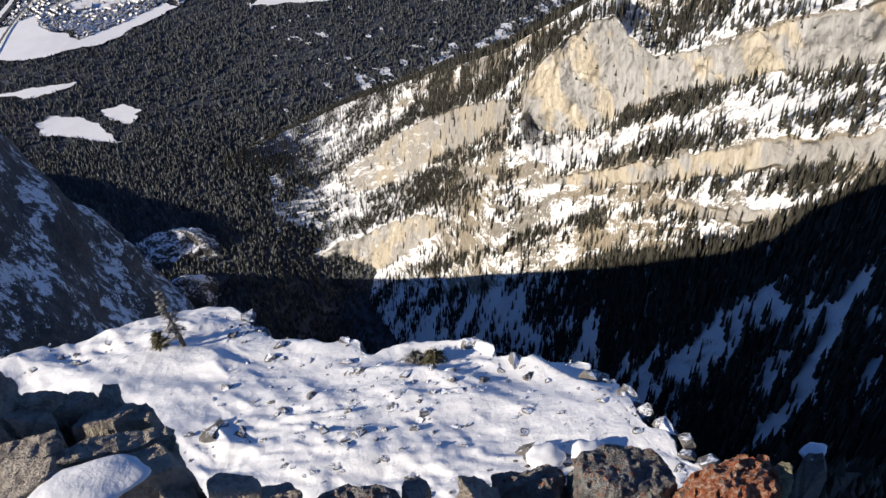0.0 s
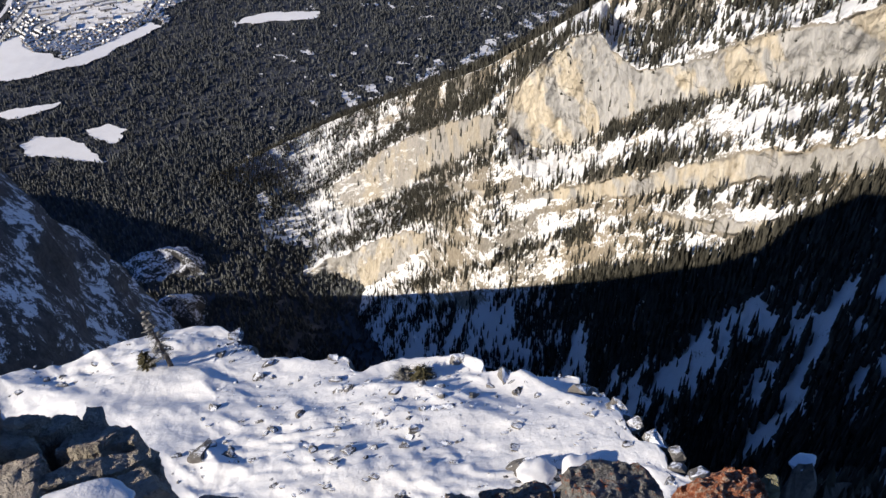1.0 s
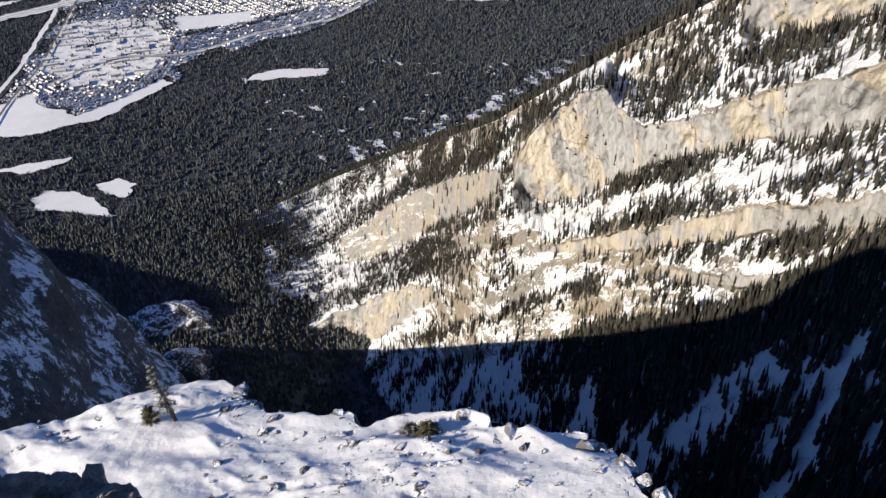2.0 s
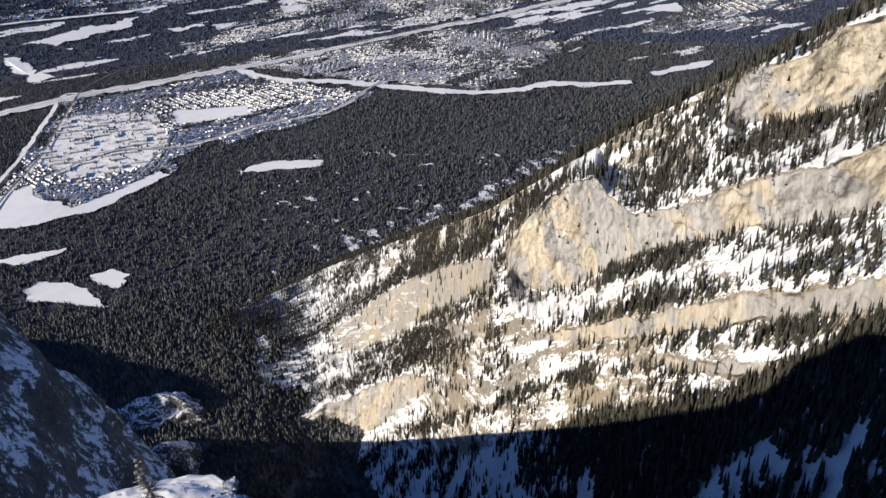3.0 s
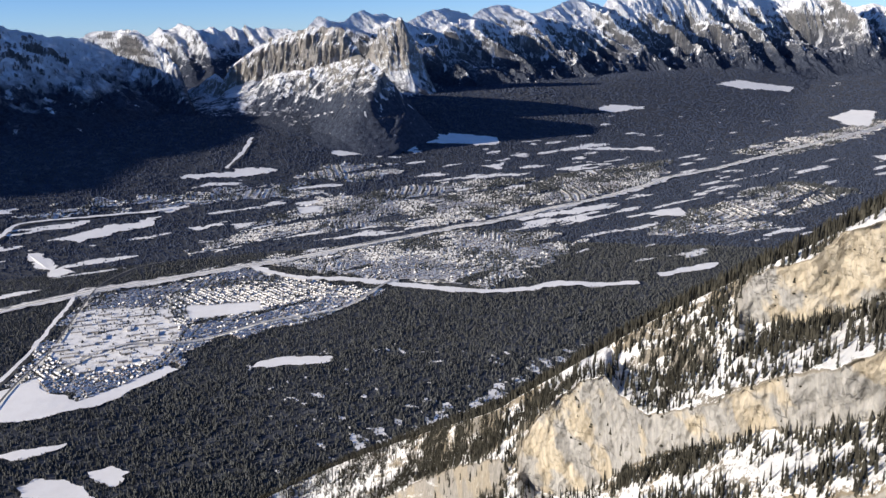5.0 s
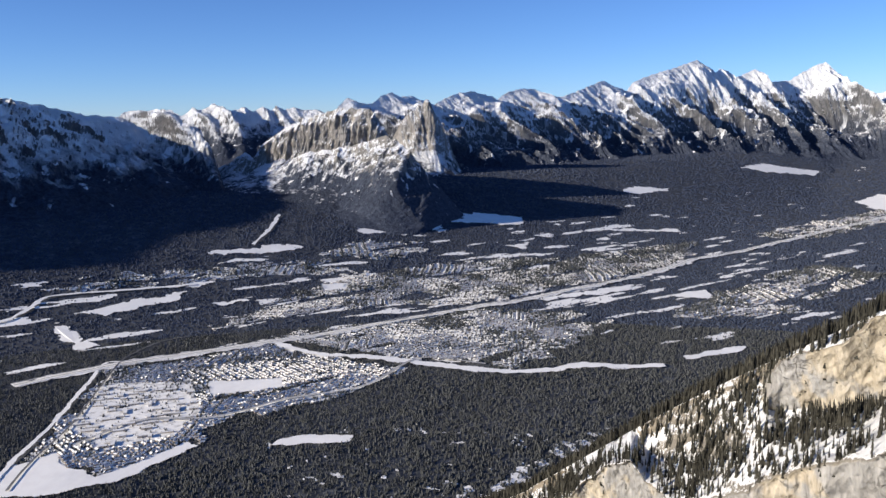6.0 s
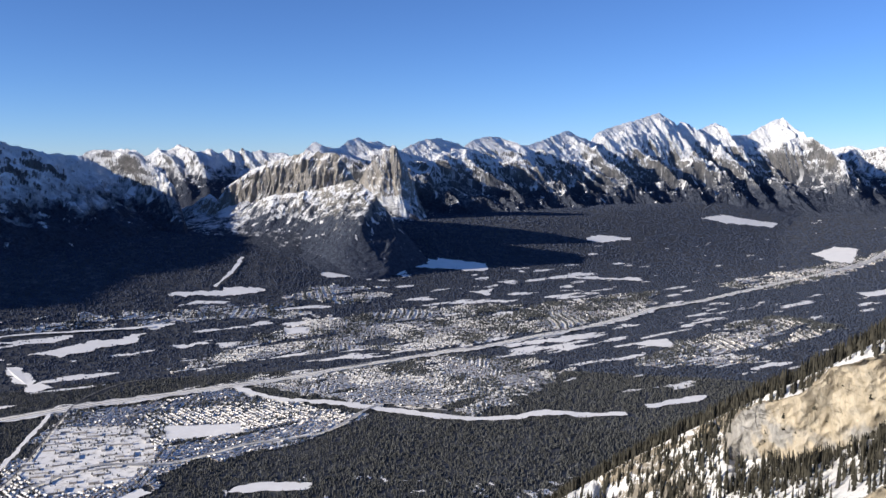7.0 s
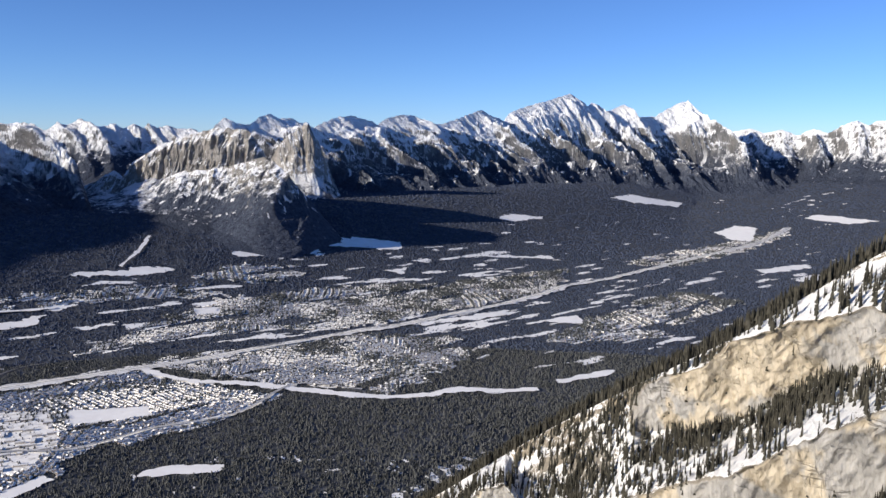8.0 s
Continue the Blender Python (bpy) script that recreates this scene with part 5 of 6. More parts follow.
first_trees = [slope_tree(s) for s in (61, 62, 63, 64, 65)]
for k, i in enumerate(close):
    x, y, z = SP[i]
    m = pose(x, y, z - 0.1, 0, 0, 67.0 * k) @ Matrix.Diagonal((SH[i] * 1.05, SH[i] * 1.05, SH[i], 1))
    ob = first_trees[k] if k < 5 else copy_thing(first_trees[k % 5], pose(0, 0, 0))
    ob.matrix_basis = m
SP, SH = SP[rest], SH[rest]
tagged(scatter("slope_trees", SP - np.array((0, 0, 0.4)), SH, slope_templates, slope_conifer, rng_sp), "slender dark conifers on the snowy ledges", "trees", kind="stuff")


def gully_trees():
    """The shaded wood in the bed of the gully, between the summit and the spur."""
    rng = np.random.default_rng(73)
    n = 30000
    az, r = rng.uniform(-14, 44, n), np.sqrt(rng.uniform(90 ** 2, 420 ** 2, n))
    x, y = r * np.sin(np.radians(az)), r * np.cos(np.radians(az))
    ok = (r < np.interp(az, [-14, -9, 0, 14, 28, 44], [420, 370, 310, 225, 155, 120])) & (rng.random(n) < 0.55 + 1.4 * fbm(x / 30, y / 30, octaves=3, seed=74))
    x, y = x[ok], y[ok]
    ob = scatter("gully_trees", np.stack([x, y, ground_z(x, y) - 0.3], 1), rng.uniform(2.6, 6.0, len(x)), slope_templates, slope_conifer, rng, 1.2)
    tagged(ob, "dark conifers in the shaded bed of the gully", "trees", kind="stuff")


gully_trees()
rng = np.random.default_rng(71)
n = 900
RT = RIB[rng.integers(0, 200, n)]
off = rng.normal(0, 5.0, n)
RT = RT + np.stack([0.75 * off, -0.66 * off, -1.9 * np.abs(off) - 0.5], 1)
tagged(scatter("rib_trees", RT, rng.uniform(1.2, 2.8, n), slope_templates, slope_conifer, rng, 1.4), "small dark conifers crowding the shaded rib", "trees", kind="stuff")


# ------------------------------------------------------------------ snowy shelf below the summit
RIM = [(-36, 20), (-27, 24), (-20.0, 26.5), (-18.8, 27.4), (-16.5, 27.6), (-14.4, 28.6), (-12.2, 29.4), (-10.3, 29.5), (-8.9, 27.8), (-7.6, 26.3), (-5.5, 25.3), (-4.0, 25.2), (-3.0, 24.1), (-1.1, 24.7),
       (0.9, 23.7), (2.3, 22.2), (3.6, 21.9), (4.8, 21.9), (5.5, 20.8), (6.0, 19.3), (6.3, 17.7), (7.0, 16.1), (7.8, 15.0), (9.5, 12)]


def shelf_z(x, y):
    x, y = np.asarray(x, float), np.asarray(y, float)
    z = -17.70 - 0.25 * y + 0.12 * x + 0.25 * smooth((y - 22) / 6) * fbm(x / 3, y / 3, octaves=2, seed=79)
    z = z + 0.36 * fbm(x / 6.0 + 0.15 * y, y / 3.0, octaves=2, seed=80) + 0.12 * fbm(x / 2.2, y / 1.2, octaves=3, seed=82)
    z = z + 0.46 * (fbm(x / 3.4 + 0.25 * y, y / 3.0, octaves=3, seed=83, ridged=True) - 0.3) * np.clip(0.5 + 1.2 * fbm(x / 8, y / 6, octaves=2, seed=81), 0.1, 1)
    belt = np.clip(0.35 + 1.5 * fbm(x / 6, y / 4, octaves=2, seed=85), 0, 1.2)
    drift = fbm(x / 1.5 + 0.4 * y, y / 0.55, octaves=3, seed=84, ridged=True)        # wind-packed ribs of snow with sharp lee edges
    return z + belt * (0.13 * drift + 0.10 * np.clip(fbm(x / 0.5, y / 0.4, octaves=2, seed=86), 0, 1)) + 0.025 * fbm(x / 0.3, y / 0.2, octaves=2, seed=89) + 0.10 * np.clip(12.5 - y, 0, 20) ** 2


rim = curve(RIM, 420) * np.array((0.985, 1.009))
v = np.concatenate([np.linspace(0, 1, 190), [1.012, 1.02, 1.03, 1.05, 1.08, 1.12, 1.2, 1.35]])
hub = np.stack([-4 + 0.45 * (rim[:, 0] + 4), np.full(len(rim), 6.0)], 1)
Q = hub[:, None] + (rim - hub)[:, None] * np.minimum(v, 1.03 + 0.3 * (v - 1.03))[None, :, None]
Q = Q + 0.5 * smooth((v[None, :, None] - 0.8) / 0.15) * np.stack([fbm(Q[..., 0] / 0.8, Q[..., 1] / 0.8, octaves=4, seed=87), fbm(Q[..., 0] / 0.8 + 7, Q[..., 1] / 0.8, octaves=4, seed=88)], -1)
QZ = shelf_z(Q[..., 0], Q[..., 1]) - np.interp(v, [1.0, 1.012, 1.03, 1.08, 1.35], [0, 0.35, 1.8, 7.0, 40])[None]
shelf_mat = snowy_rock("shelf_snow_and_stone", [(0.3, (0.10, 0.095, 0.09)), (0.55, (0.22, 0.205, 0.19)), (0.7, (0.30, 0.28, 0.25))], 1.2, (0.42, 0.62), 0.40, snow=(0.76, 0.75, 0.735), relief=0.7)
tagged(mesh_of("snow_shelf", np.concatenate([Q, QZ[..., None]], -1).reshape(-1, 3), grid_faces(*QZ.shape), shelf_mat), "snow-covered rock shelf below the summit", "ledge", kind="structure")


def boulder(name, size, material, seed, detail=3, cuts=7, rough=0.035):
    """An angular block: a ball cut flat by the planes of a skewed box and some random ones, then roughened."""
    bm = bmesh.new()
    bmesh.ops.create_icosphere(bm, subdivisions=detail, radius=1.25)
    co = np.array([v.co[:] for v in bm.verts])
    rng = np.random.default_rng(seed)
    planes = [np.array(a, float) + rng.normal(0, 0.16, 3) for a in ((1, 0, 0), (-1, 0, 0), (0, 1, 0), (0, -1, 0), (0, 0, 1), (0, 0, -1))]
    planes += [rng.normal(size=3) for _ in range(cuts)]
    for k, n in enumerate(planes):
        n = n / np.linalg.norm(n)
        over = np.maximum(co @ n - (rng.uniform(0.62, 0.8) if k < 6 else rng.uniform(0.72, 0.98)), 0)
        co -= over[:, None] * n
    for amp, f in ((rough * 1.6, 1.6), (rough, 4.5), (rough * 0.5, 11.0)):
        co += amp * np.stack([fbm(co[:, 0] * f + 3 * k, co[:, 1] * f + seed, co[:, 2] * f, 3, seed + k) for k in range(3)], 1)
    co *= np.array(size) / 0.85
    for v, c in zip(bm.verts, co):
        v.co = c
    me = bpy.data.meshes.new(name)
    bm.to_mesh(me)
    bm.free()
    me.materials.append(material)
    return new(name, me)


stone_mat = snowy_rock("snow_dusted_stone", [(0.3, (0.06, 0.056, 0.053)), (0.5, (0.14, 0.13, 0.12)), (0.7, (0.23, 0.21, 0.185))], 0.6, (0.84, 0.98), 0.50)
# stones that stand out of the shelf's snow
rng = np.random.default_rng(12)
stones = [(6.0, 19.2, 0.4), (6.35, 18.3, 0.35), (6.75, 17.3, 0.45), (7.15, 16.5, 0.3), (7.6, 15.6, 0.35), (5.7, 20.3, 0.35), (-9.0, 28.6, 0.5), (-8.2, 27.2, 0.6), (-6.9, 25.6, 0.45), (0.9, 23.9, 0.4), (2.6, 22.1, 0.45),
          (-7.3, 19.6, 0.42), (-8.4, 19.8, 0.62), (-2.1, 20.1, 0.55), (5.2, 20.8, 0.6), (2.75, 16.7, 0.75), (4.05, 16.6, 0.8), (-5.0, 21.4, 0.3), (0.1, 18.6, 0.3), (-6.4, 21.2, 0.25), (-8.5, 22.5, 0.35), (-3.0, 18.6, 0.3), (-3.2, 21.1, 0.35), (-1.0, 19.2, 0.3)]
for k in range(110):     # a loose belt of stones across the middle
    stones.append((float(rng.normal(-2.6, 2.6)), float(rng.normal(20.6, 1.3)), float(0.06 + 0.26 * rng.random() ** 4)))
for k in range(150):     # broken stones along the rim
    e = rim[rng.integers(40, 412)]
    w = rng.uniform(0.90, 1.005)
    stones.append((float(e[0] * w + (1 - w) * (-4 + 0.45 * (e[0] + 4))), float(e[1] * w + (1 - w) * 6), float(0.07 + 0.30 * rng.random() ** 2.5)))
for k in range(60):
    u, w = rng.uniform(0, 1), rng.uniform(0.45, 0.99)
    e = rim[int(60 + u * 320)]
    x, y = (-4 + 0.45 * (e[0] + 4)) * (1 - w) + e[0] * w, 6 * (1 - w) + e[1] * w
    stones.append((x, y, float(0.04 + 0.22 * rng.random() ** 4)))
shapes = [boulder("shelf_stone", (1.1, 0.7 + 0.1 * (s % 3), 0.55 + 0.12 * (s % 4)), stone_mat, 200 + s, 2, 12, 0.12) for s in range(6)]
for k, (x, y, s) in enumerate(stones):
    ob = shapes[k] if k < 6 else new("shelf_stone", shapes[k % 6].data)
    ob.matrix_world = Matrix.Translation((x, y, float(shelf_z(x, y)) - rng.uniform(0.30, 0.62) * s)) @ pose(0, 0, 0, rng.uniform(-30, 30), rng.uniform(-30, 30), rng.uniform(0, 360)) @ Matrix.Diagonal((s, s, s, 1))
    tagged(ob, "grey angular stone half buried in shelf snow", "rock", "stones on the snow shelf")


def stone_chips(n):
    """Chips of rock too small to count, in one sheet over the shelf."""
    rng = np.random.default_rng(15)
    first = boulder("chips", (1.2, 0.8, 0.6), stone_mat, 230, 1, 10, 0.1)
    tv = np.array([v.co[:] for v in first.data.vertices])
    tf = np.array([p.vertices[:] for p in first.data.polygons])
    bpy.data.objects.remove(first)
    u, w = rng.integers(50, 400, n), rng.uniform(0.35, 0.96, n) ** 0.8
    e = rim[u]
    x, y = (-4 + 0.45 * (e[:, 0] + 4)) * (1 - w) + e[:, 0] * w, 6 * (1 - w) + e[:, 1] * w
    keep = fbm(x / 3.5, y / 1.4, octaves=3, seed=91) > -0.05
    x, y = x[keep], y[keep]
    r, a = 0.03 + 0.12 * rng.random(len(x)) ** 3, rng.uniform(-0.6, 0.6, len(x))
    vx = (tv[None, :, 0] * np.cos(a)[:, None] * 1.5 - tv[None, :, 1] * np.sin(a)[:, None]) * r[:, None] + x[:, None]
    vy = (tv[None, :, 0] * np.sin(a)[:, None] * 1.5 + tv[None, :, 1] * np.cos(a)[:, None]) * r[:, None] + y[:, None]
    vz = tv[None, :, 2] * r[:, None] + shelf_z(x, y)[:, None]
    f = tf[None] + (np.arange(len(x)) * len(tv))[:, None, None]
    ob = mesh_of("stone_chips", np.stack([vx, vy, vz], -1).reshape(-1, 3), f.reshape(-1, 3), stone_mat, shade=False)
    return tagged(ob, "small dark stone chips poking through shelf snow", "stones", kind="stuff")


stone_chips(620)


# ------------------------------------------------------------------ near boulders on the summit ledge
def lichen_rock(name, base, patches, amount, scale):
    m, t, p = nodes_of(name)
    n1, n2, n3 = tex(t, scale, 6, 0.65), tex(t, scale * 3.1, 6, 0.7), tex(t, scale * 11, 4, 0.6)
    c = mix(t, ramp(t, n2, [(0.35, 0.0), (0.65, 1.0)]), base, tuple(min(1, 2.1 * b) for b in base))
    mask = calc(t, "ADD", n1, calc(t, "MULTIPLY", calc(t, "SUBTRACT", n3, 0.5), 0.35))
    c = mix(t, ramp(t, mask, [(amount, 0.0), (amount + 0.05, 1.0)]), c, ramp(t, n2, patches))
    t.links.new(c, p.inputs["Base Color"])
    p.inputs["Roughness"].default_value, p.inputs["Specular IOR Level"].default_value = 0.9, 0.2
    bump(t, p, calc(t, "ADD", n2, calc(t, "MULTIPLY", n3, 0.7)), 1.0, 0.06)
    return m


grey_rock = lichen_rock("weathered_grey_rock", (0.25, 0.215, 0.18), [(0.3, (0.42, 0.36, 0.29)), (0.7, (0.56, 0.50, 0.42))], 0.47, 8)
red_rock = lichen_rock("orange_lichen_rock", (0.12, 0.09, 0.075), [(0.36, (0.36, 0.10, 0.05)), (0.5, (0.52, 0.20, 0.10)), (0.60, (0.68, 0.50, 0.37))], 0.37, 15)
mixed_rock = lichen_rock("red_flecked_rock", (0.12, 0.115, 0.11), [(0.35, (0.42, 0.41, 0.38)), (0.52, (0.28, 0.265, 0.24)), (0.64, (0.45, 0.16, 0.08))], 0.45, 10)
pale_rock = lichen_rock("yellow_lichen_rock", (0.25, 0.23, 0.15), [(0.3, (0.42, 0.38, 0.20)), (0.7, (0.50, 0.47, 0.34))], 0.45, 12)


def ledge_z(x, y):
    r = np.hypot(x, y)
    az = np.degrees(np.arctan2(x, y))
    z = -1.72 - 1.36 * np.clip(r - 0.5, 0, None) + 0.40 * smooth((-az - 10) / 25) * smooth((r - 1.0) / 1.5) * smooth((170 + az) / 40)
    z = z + 0.22 * fbm(x * 1.6, y * 1.6, octaves=5, seed=301, ridged=True) - 0.12
    return z - 6.0 * np.clip(r - 3.3, 0, None) ** 1.2


la, lr = np.radians(np.linspace(0, 360, 120, endpoint=False)), np.linspace(0.02, 7.5, 90)
LA, LR = np.meshgrid(la, lr, indexing="ij")
LX, LY = LR * np.sin(LA), LR * np.cos(LA)
tagged(mesh_of("summit_ledge", np.stack([LX, LY, ledge_z(LX, LY)], -1).reshape(-1, 3), grid_faces(len(la), len(lr), True), grey_rock), "weathered rock ledge at the summit edge", "ledge", kind="structure")

BLOCKS = [  # top-centre place, half sizes, turn, material, label
    (-1.95, 2.69, -2.96, 0.11, 0.08, 0.5, 15, 0, "brown-grey boulder with a broken lit face"),
    (-1.94, 2.61, -2.96, 0.1, 0.05, 0.45, 12, 0, "small square rock under a boulder"),
    (-1.80, 2.79, -3.04, 0.125, 0.09, 0.5, 22, 0, "rough brown-grey boulder with a pitted top"),
    (-1.70, 2.80, -3.09, 0.05, 0.07, 0.5, 10, 0, "rough brown-grey boulder with a pitted top"),
    (-1.63, 2.63, -3.06, 0.14, 0.075, 0.5, 8, 0, "square-edged grey boulder on the ledge"),
    (-1.46, 2.68, -3.10, 0.065, 0.075, 0.5, 6, 0, "square-edged grey boulder on the ledge"),
    (-1.58, 2.36, -2.95, 0.33, 0.06, 0.45, 24, 0, "long grey block of rock in shade"),
    (-1.36, 2.16, -2.82, 0.25, 0.12, 0.5, 32, 0, "large grey slab boulder with a split face"),
    (-1.12, 2.14, -2.93, 0.07, 0.08, 0.5, 40, 0, "broken grey rock below the slab"),
    (-1.91, 2.34, -2.92, 0.17, 0.1, 0.5, 10, 0, "dark grey block in deep shade"),
    (-1.75, 2.05, -2.75, 0.17, 0.14, 0.5, 20, 0, "dark grey block in deep shade"),
    (-2.17, 2.59, -2.82, 0.2, 0.16, 0.5, 30, 0, "grey boulder at the edge of the pile"),
    (-0.93, 2.14, -2.94, 0.1, 0.08, 0.5, 10, 0, "small dark boulder beside the slab"),
    (-0.76, 2.14, -2.99, 0.095, 0.08, 0.5, -8, 0, "small dark boulder beside the slab"),
    (-0.38, 2.17, -3.03, 0.175, 0.08, 0.5, 6, 1, "dark lichen-flecked boulder on the ledge"),
    (-0.17, 2.25, -3.12, 0.062, 0.06, 0.5, 30, 0, "small dark stone on the ledge"),
    (0.09, 2.16, -3.06, 0.1, 0.075, 0.5, -12, 0, "dark flat stone on the ledge"),
    (0.40, 2.29, -3.19, 0.165, 0.12, 0.5, 5, 1, "cracked grey boulder with lichen crust"),
    (0.77, 2.25, -3.09, 0.23, 0.14, 0.5, 5, 1, "rounded dark boulder with red lichen flecks"),
    (1.16, 2.13, -2.99, 0.205, 0.15, 0.5, 12, 2, "boulder covered in bright orange-red lichen"),
    (1.33, 2.18, -3.01, 0.095, 0.09, 0.5, 62, 2, "boulder covered in bright orange-red lichen"),
    (1.43, 2.20, -3.00, 0.05, 0.045, 0.4, 0, 3, "small stone with pale yellow lichen"),
]


def block(name, size, material, seed, rugged=1.0, rounding=9.0):
    """A weathered block of bedded rock: a skewed box with broken corners, layers that stand in or out, and a rough skin."""
    rng = np.random.default_rng(seed)
    bm = bmesh.new()
    bmesh.ops.create_cube(bm, size=2)
    bmesh.ops.subdivide_edges(bm, edges=bm.edges[:], cuts=23, use_grid_fill=True)
    co = np.array([v.co[:] for v in bm.verts])
    co = co / (np.abs(co) ** rounding).sum(1, keepdims=True) ** (1 / rounding)
    for k in range(6):
        n = np.array((rng.choice((-1, 1)), rng.choice((-1, 1)), rng.choice((-0.4, 0.5, 1)))) + rng.normal(0, 0.35, 3)
        n /= np.linalg.norm(n)
        over = np.maximum(co @ n - rng.uniform(1.06, 1.32), 0)
        co -= over[:, None] * n
    co[:, 2] += 0.06 * rng.normal() * co[:, 0] + 0.06 * rng.normal() * co[:, 1]
    co[:, 0] += 0.10 * rng.normal() * co[:, 1]
    co = co * np.array(size)
    layer = (co[:, 2] + 0.06 * fbm(co[:, 0] * 6, co[:, 1] * 6, octaves=2, seed=seed)) / 0.055
    step = vnoise(np.floor(layer) * 1.37, seed * 0.7 + 0 * layer, seed=seed + 3)
    seam = np.abs(layer - np.floor(layer) - 0.5) > 0.40
    co[:, :2] *= (1 + 0.06 * step - 0.035 * seam)[:, None]
    for amp, f in ((0.026, 7), (0.018, 19), (0.010, 46)):
        co += rugged * amp * np.stack([fbm(co[:, 0] * f + 3 * k, co[:, 1] * f + seed, co[:, 2] * f, 3, seed + k, k == 2) - 0.3 * (k == 2) for k in range(3)], 1)
    for v, c in zip(bm.verts, co):
        v.co = c
    me = bpy.data.meshes.new(name)
    bm.to_mesh(me)
    bm.free()
    me.materials.append(material)
    return new(name, me)


for k, (x, y, z, a, b, c, turn, kind, label) in enumerate(BLOCKS):
    ob = block("boulder", (a, b, c), (grey_rock, mixed_rock, red_rock, pale_rock)[kind], 400 + k, (0.62, 1.0, 1.6, 1.0)[kind], (26, 8, 4, 4)[kind])
    ob.matrix_world = Matrix.Translation((0.985 * x, y + 0.028, z - c + 0.021)) @ pose(0, 0, 0, 4 * math.sin(k), 4 * math.cos(2 * k), turn)
    tagged(ob, label, "boulder", "boulders on the summit ledge")


def snow_pad(x, y, z, a, b, c, label, turn=0):
    """A rounded cushion of old snow."""
    bm = bmesh.new()
    bmesh.ops.create_icosphere(bm, subdivisions=4, radius=1)
    for v in bm.verts:
        p = v.co
        w = 1 + 0.22 * noise.noise(p * 1.6 + Vector((x, y, z)))
        v.co = Vector((p.x * a * w, p.y * b * w, max(p.z, -0.3) * c * w))
    me = bpy.data.meshes.new("snow_patch")
    bm.to_mesh(me)
    bm.free()
    for p in me.polygons:
        p.use_smooth = True
    me.materials.append(shelf_snow)
    ob = new("snow_patch", me)
    ob.matrix_world = pose(x, y, z, 0, 0, turn)
    return tagged(ob, label, "snow", "snow patches among the boulders")


snow_pad(-1.40, 2.03, -2.70, 0.22, 0.12, 0.045, "smooth white snow patch lying on a grey slab", 25)
snow_pad(2.95, 16.45, float(shelf_z(2.9, 16.5)) + 0.16, 0.62, 0.5, 0.30, "rounded snow cap on a shelf boulder")
snow_pad(4.25, 16.35, float(shelf_z(4.15, 16.4)) + 0.18, 0.58, 0.5, 0.34, "rounded snow cap on a shelf boulder")


def outcrop(x, y, top):
    """A crag that stands out of the shaded rib, with a cap of snow in the sun and two conifers beside it."""
    rock = boulder("crag", (0.62, 0.5, 4.2), stone_mat, 260, 3, 14, 0.10)
    rock.matrix_world = pose(x, y, top - 3.9, 4, -3, 25)
    tagged(rock, "dark crag standing out of the shaded rib", "rock")
    snow_pad(x, y, top - 0.02, 0.5, 0.34, 0.13, "sunlit snow cap on a dark crag", 25)
    for k, (dx, dy, h) in enumerate(((-1.1, -0.2, 3.6), (-0.7, 0.6, 2.8))):
        tree = copy_thing(first_trees[k], pose(0, 0, 0))
        tree.matrix_basis = pose(x + dx, y + dy, top - 3.0, 0, 0, 40 * k) @ Matrix.Diagonal((h * 1.5, h * 1.5, h, 1))


outcrop(12.2, 18.0, -23.4)


# ------------------------------------------------------------------ stunted trees on the shelf
def tufts(bm, at, way, length, rng, width=0.05):
    """A limb's foliage: crossed slim diamonds along it."""
    side = way.cross(Vector((0, 0, 1)))
    side = (side if side.length > 1e-3 else Vector((1, 0, 0))).normalized()
    for s in np.linspace(0.15, 1.0, 9):
        p = at + way * length * s
        for sg in (-1, 1):
            tip = p + (side * sg * rng.uniform(0.5, 1.0) + way * rng.uniform(0.3, 0.9) + Vector((0, 0, rng.uniform(-0.2, 0.3)))) * width * (1.4 - s) * 2.2
            a, b = p + Vector((0, 0, width * 0.35)), p - Vector((0, 0, width * 0.2)) + way * width * 0.5
            bm.faces.new([bm.verts.new(q) for q in (a, tip, b)])


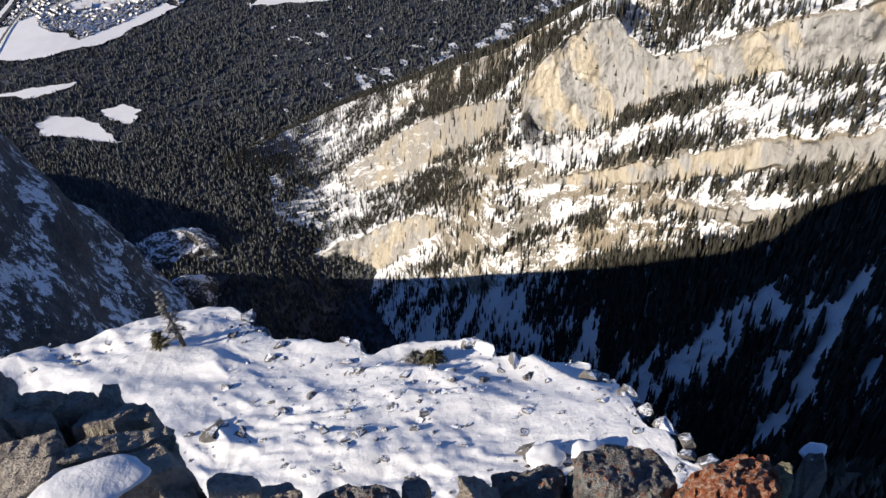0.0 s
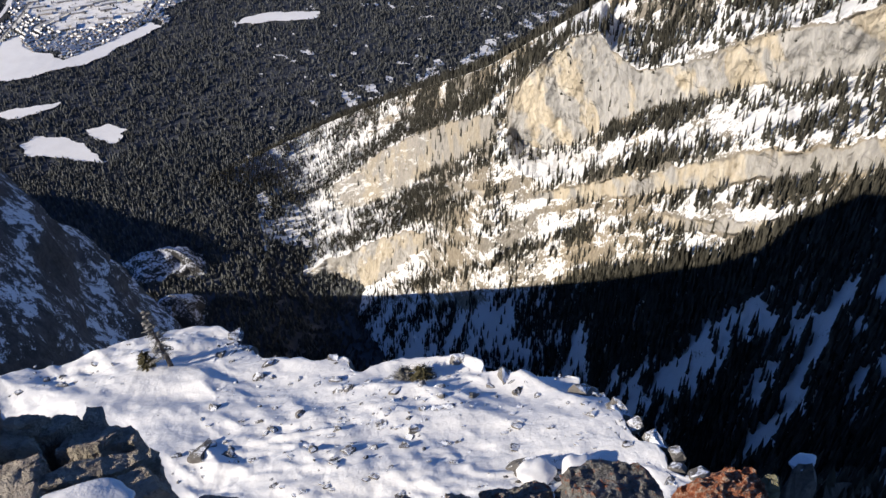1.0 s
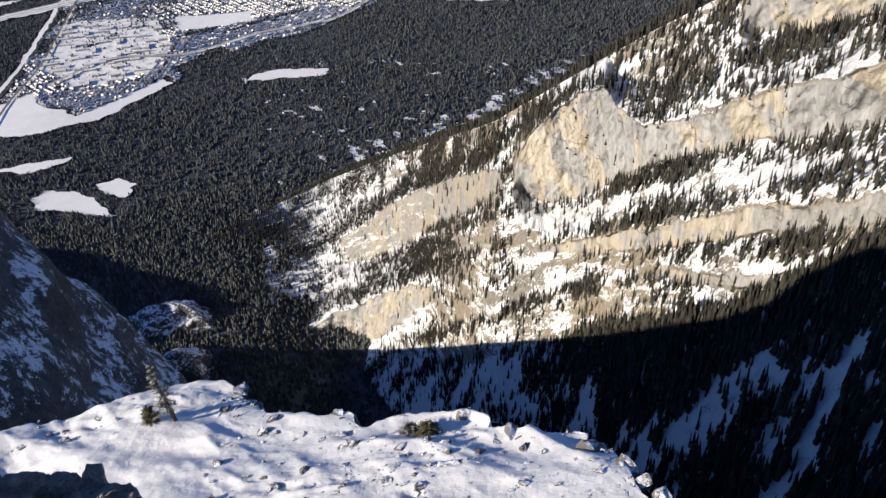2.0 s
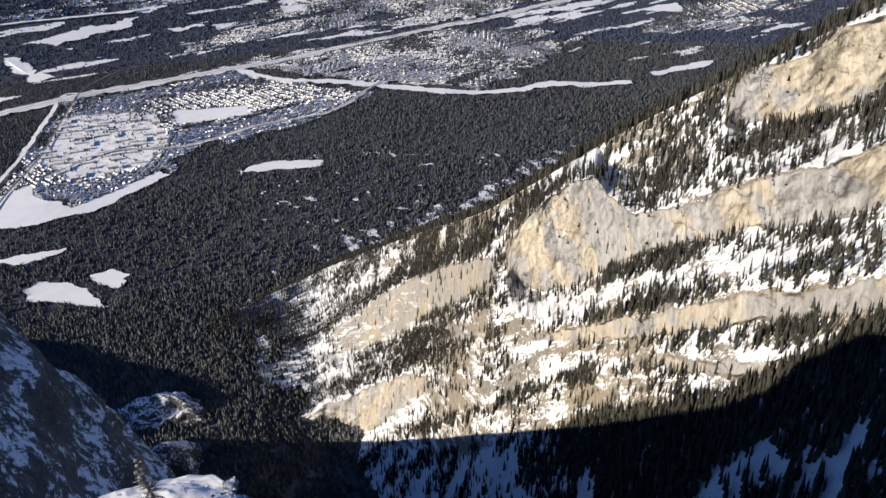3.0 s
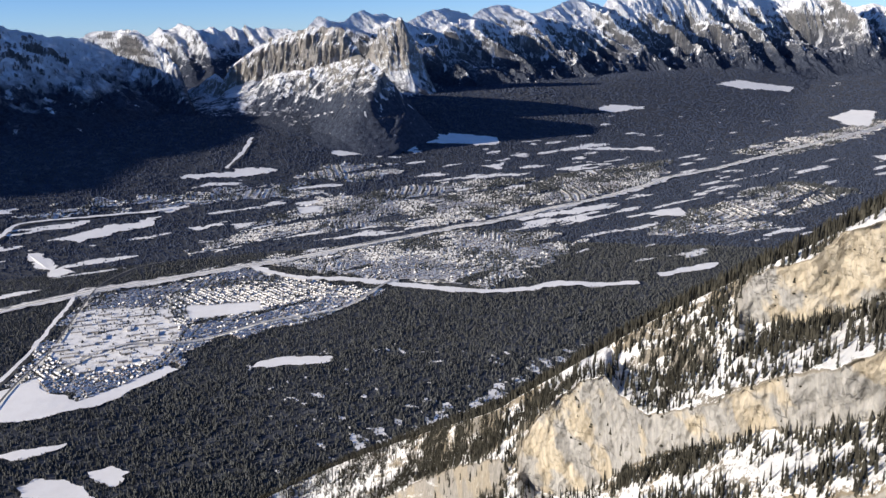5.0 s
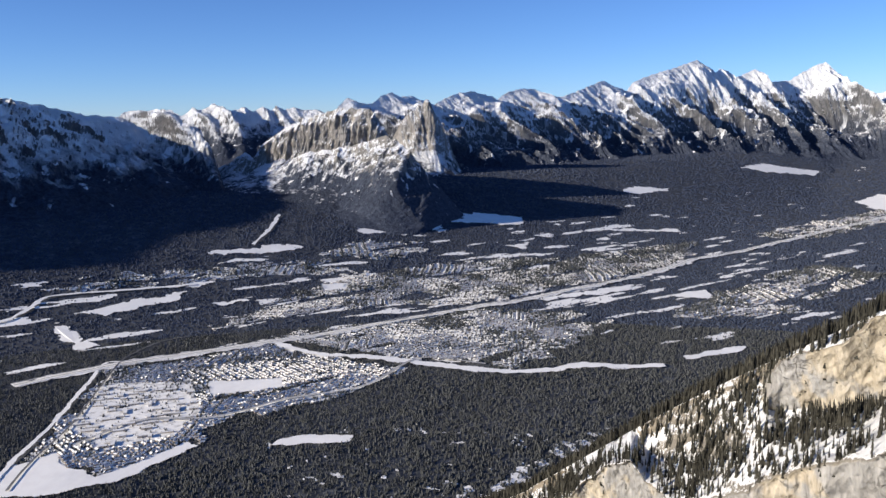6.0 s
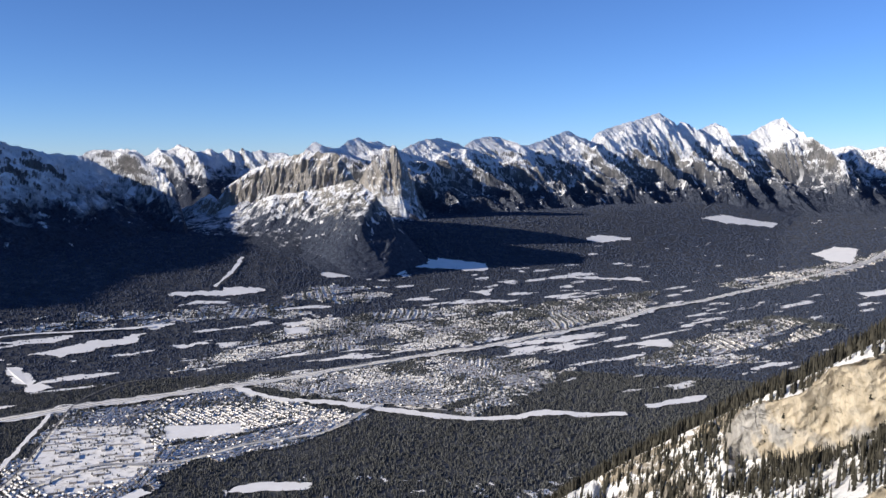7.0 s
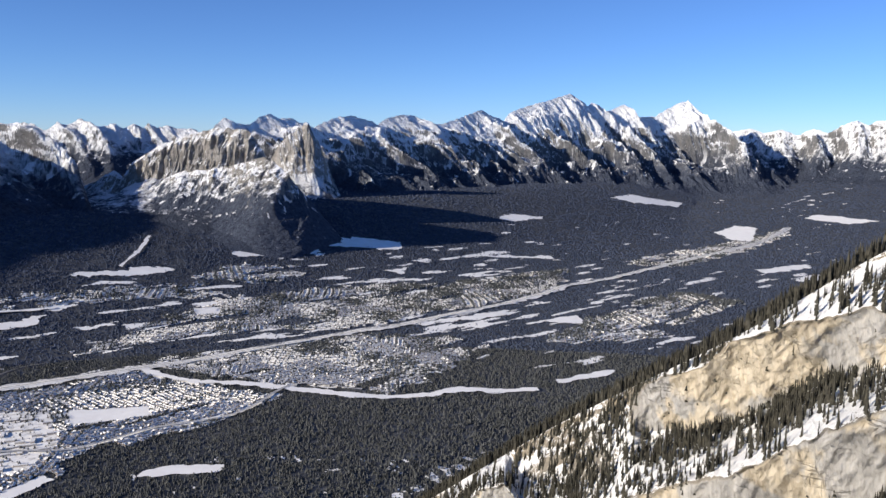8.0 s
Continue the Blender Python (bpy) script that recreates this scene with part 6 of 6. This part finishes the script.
def stunted_tree(name, x, y, height, spread, limbs, seed, leaf, label, category, bare=0.0, lean=(0.0, 0.0)):
    rng = np.random.default_rng(seed)
    base = tagged(new(name), label, category)
    base.location = (x, y, float(shelf_z(x, y)) - 0.05)
    tr = bmesh.new()
    rings = []
    top = Vector((lean[0] * height, lean[1] * height, height))
    for k in range(9):
        f = k / 8
        c = top * f + Vector((0.03 * math.sin(5 * f + seed), 0.03 * math.cos(4 * f), 0)) * height * 0.5
        r = height * 0.035 * (1 - f) + 0.008
        rings.append([tr.verts.new(c + Vector((r * math.cos(a), r * math.sin(a), 0))) for a in np.linspace(0, 2 * math.pi, 8, endpoint=False)])
    for p, q in zip(rings[:-1], rings[1:]):
        for i in range(8):
            tr.faces.new((p[i], p[(i + 1) % 8], q[(i + 1) % 8], q[i]))
    fo = bmesh.new()
    for k in range(limbs):
        f = rng.uniform(0.06 + bare * 0.2, 0.97)
        a = rng.uniform(0, 2 * math.pi)
        way = Vector((math.cos(a), math.sin(a), rng.uniform(-0.25, 0.45))).normalized()
        length = spread * (1 - f) ** 0.7 * rng.uniform(0.5, 1.1) + 0.08
        at = top * f
        e, w = at + way * length, 0.012
        n = way.cross(Vector((0, 0, 1))).normalized() * w
        u = Vector((0, 0, w))
        ring = [tr.verts.new(at + d) for d in (n, u, -n, -u)]
        tip = tr.verts.new(e)
        for i in range(4):
            tr.faces.new((ring[i], ring[(i + 1) % 4], tip))
        if rng.random() > bare:
            tufts(fo, at, way, length, rng, 0.05 + 0.03 * spread)
    for part_name, bm, mat in (("trunk", tr, bark), ("crown", fo, leaf)):
        me = bpy.data.meshes.new(part_name)
        bm.to_mesh(me)
        bm.free()
        me.materials.append(mat)
        ob = new(part_name, me)
        ob.parent = base
    return base


frosted = plain("frosted_twigs", [(0.35, (0.09, 0.085, 0.07)), (0.6, (0.25, 0.24, 0.22)), (0.75, (0.55, 0.55, 0.55))], 9, 0.9, 0.3, 0.02)
green_needles = plain("yellow_green_needles", [(0.35, (0.045, 0.04, 0.02)), (0.65, (0.13, 0.11, 0.055))], 6, 0.9, 0.3, 0.02, 0.3)
stunted_tree("stunted_pine", -11.2, 26.1, 3.1, 0.75, 130, 1, frosted, "stunted frosted pine with a bare leaning trunk", "tree", 0.35, (-0.12, 0.05))
stunted_tree("juniper_bush", -12.2, 26.3, 0.8, 0.55, 80, 2, green_needles, "low brown-green juniper bush in the snow", "bush")
stunted_tree("krummholz_bush", -0.5, 23.0, 0.7, 0.75, 90, 3, green_needles, "low green krummholz bush on the shelf edge", "bush")
stunted_tree("krummholz_bush", -1.2, 23.2, 0.5, 0.6, 90, 4, frosted, "low frosted krummholz bush on the shelf edge", "bush")
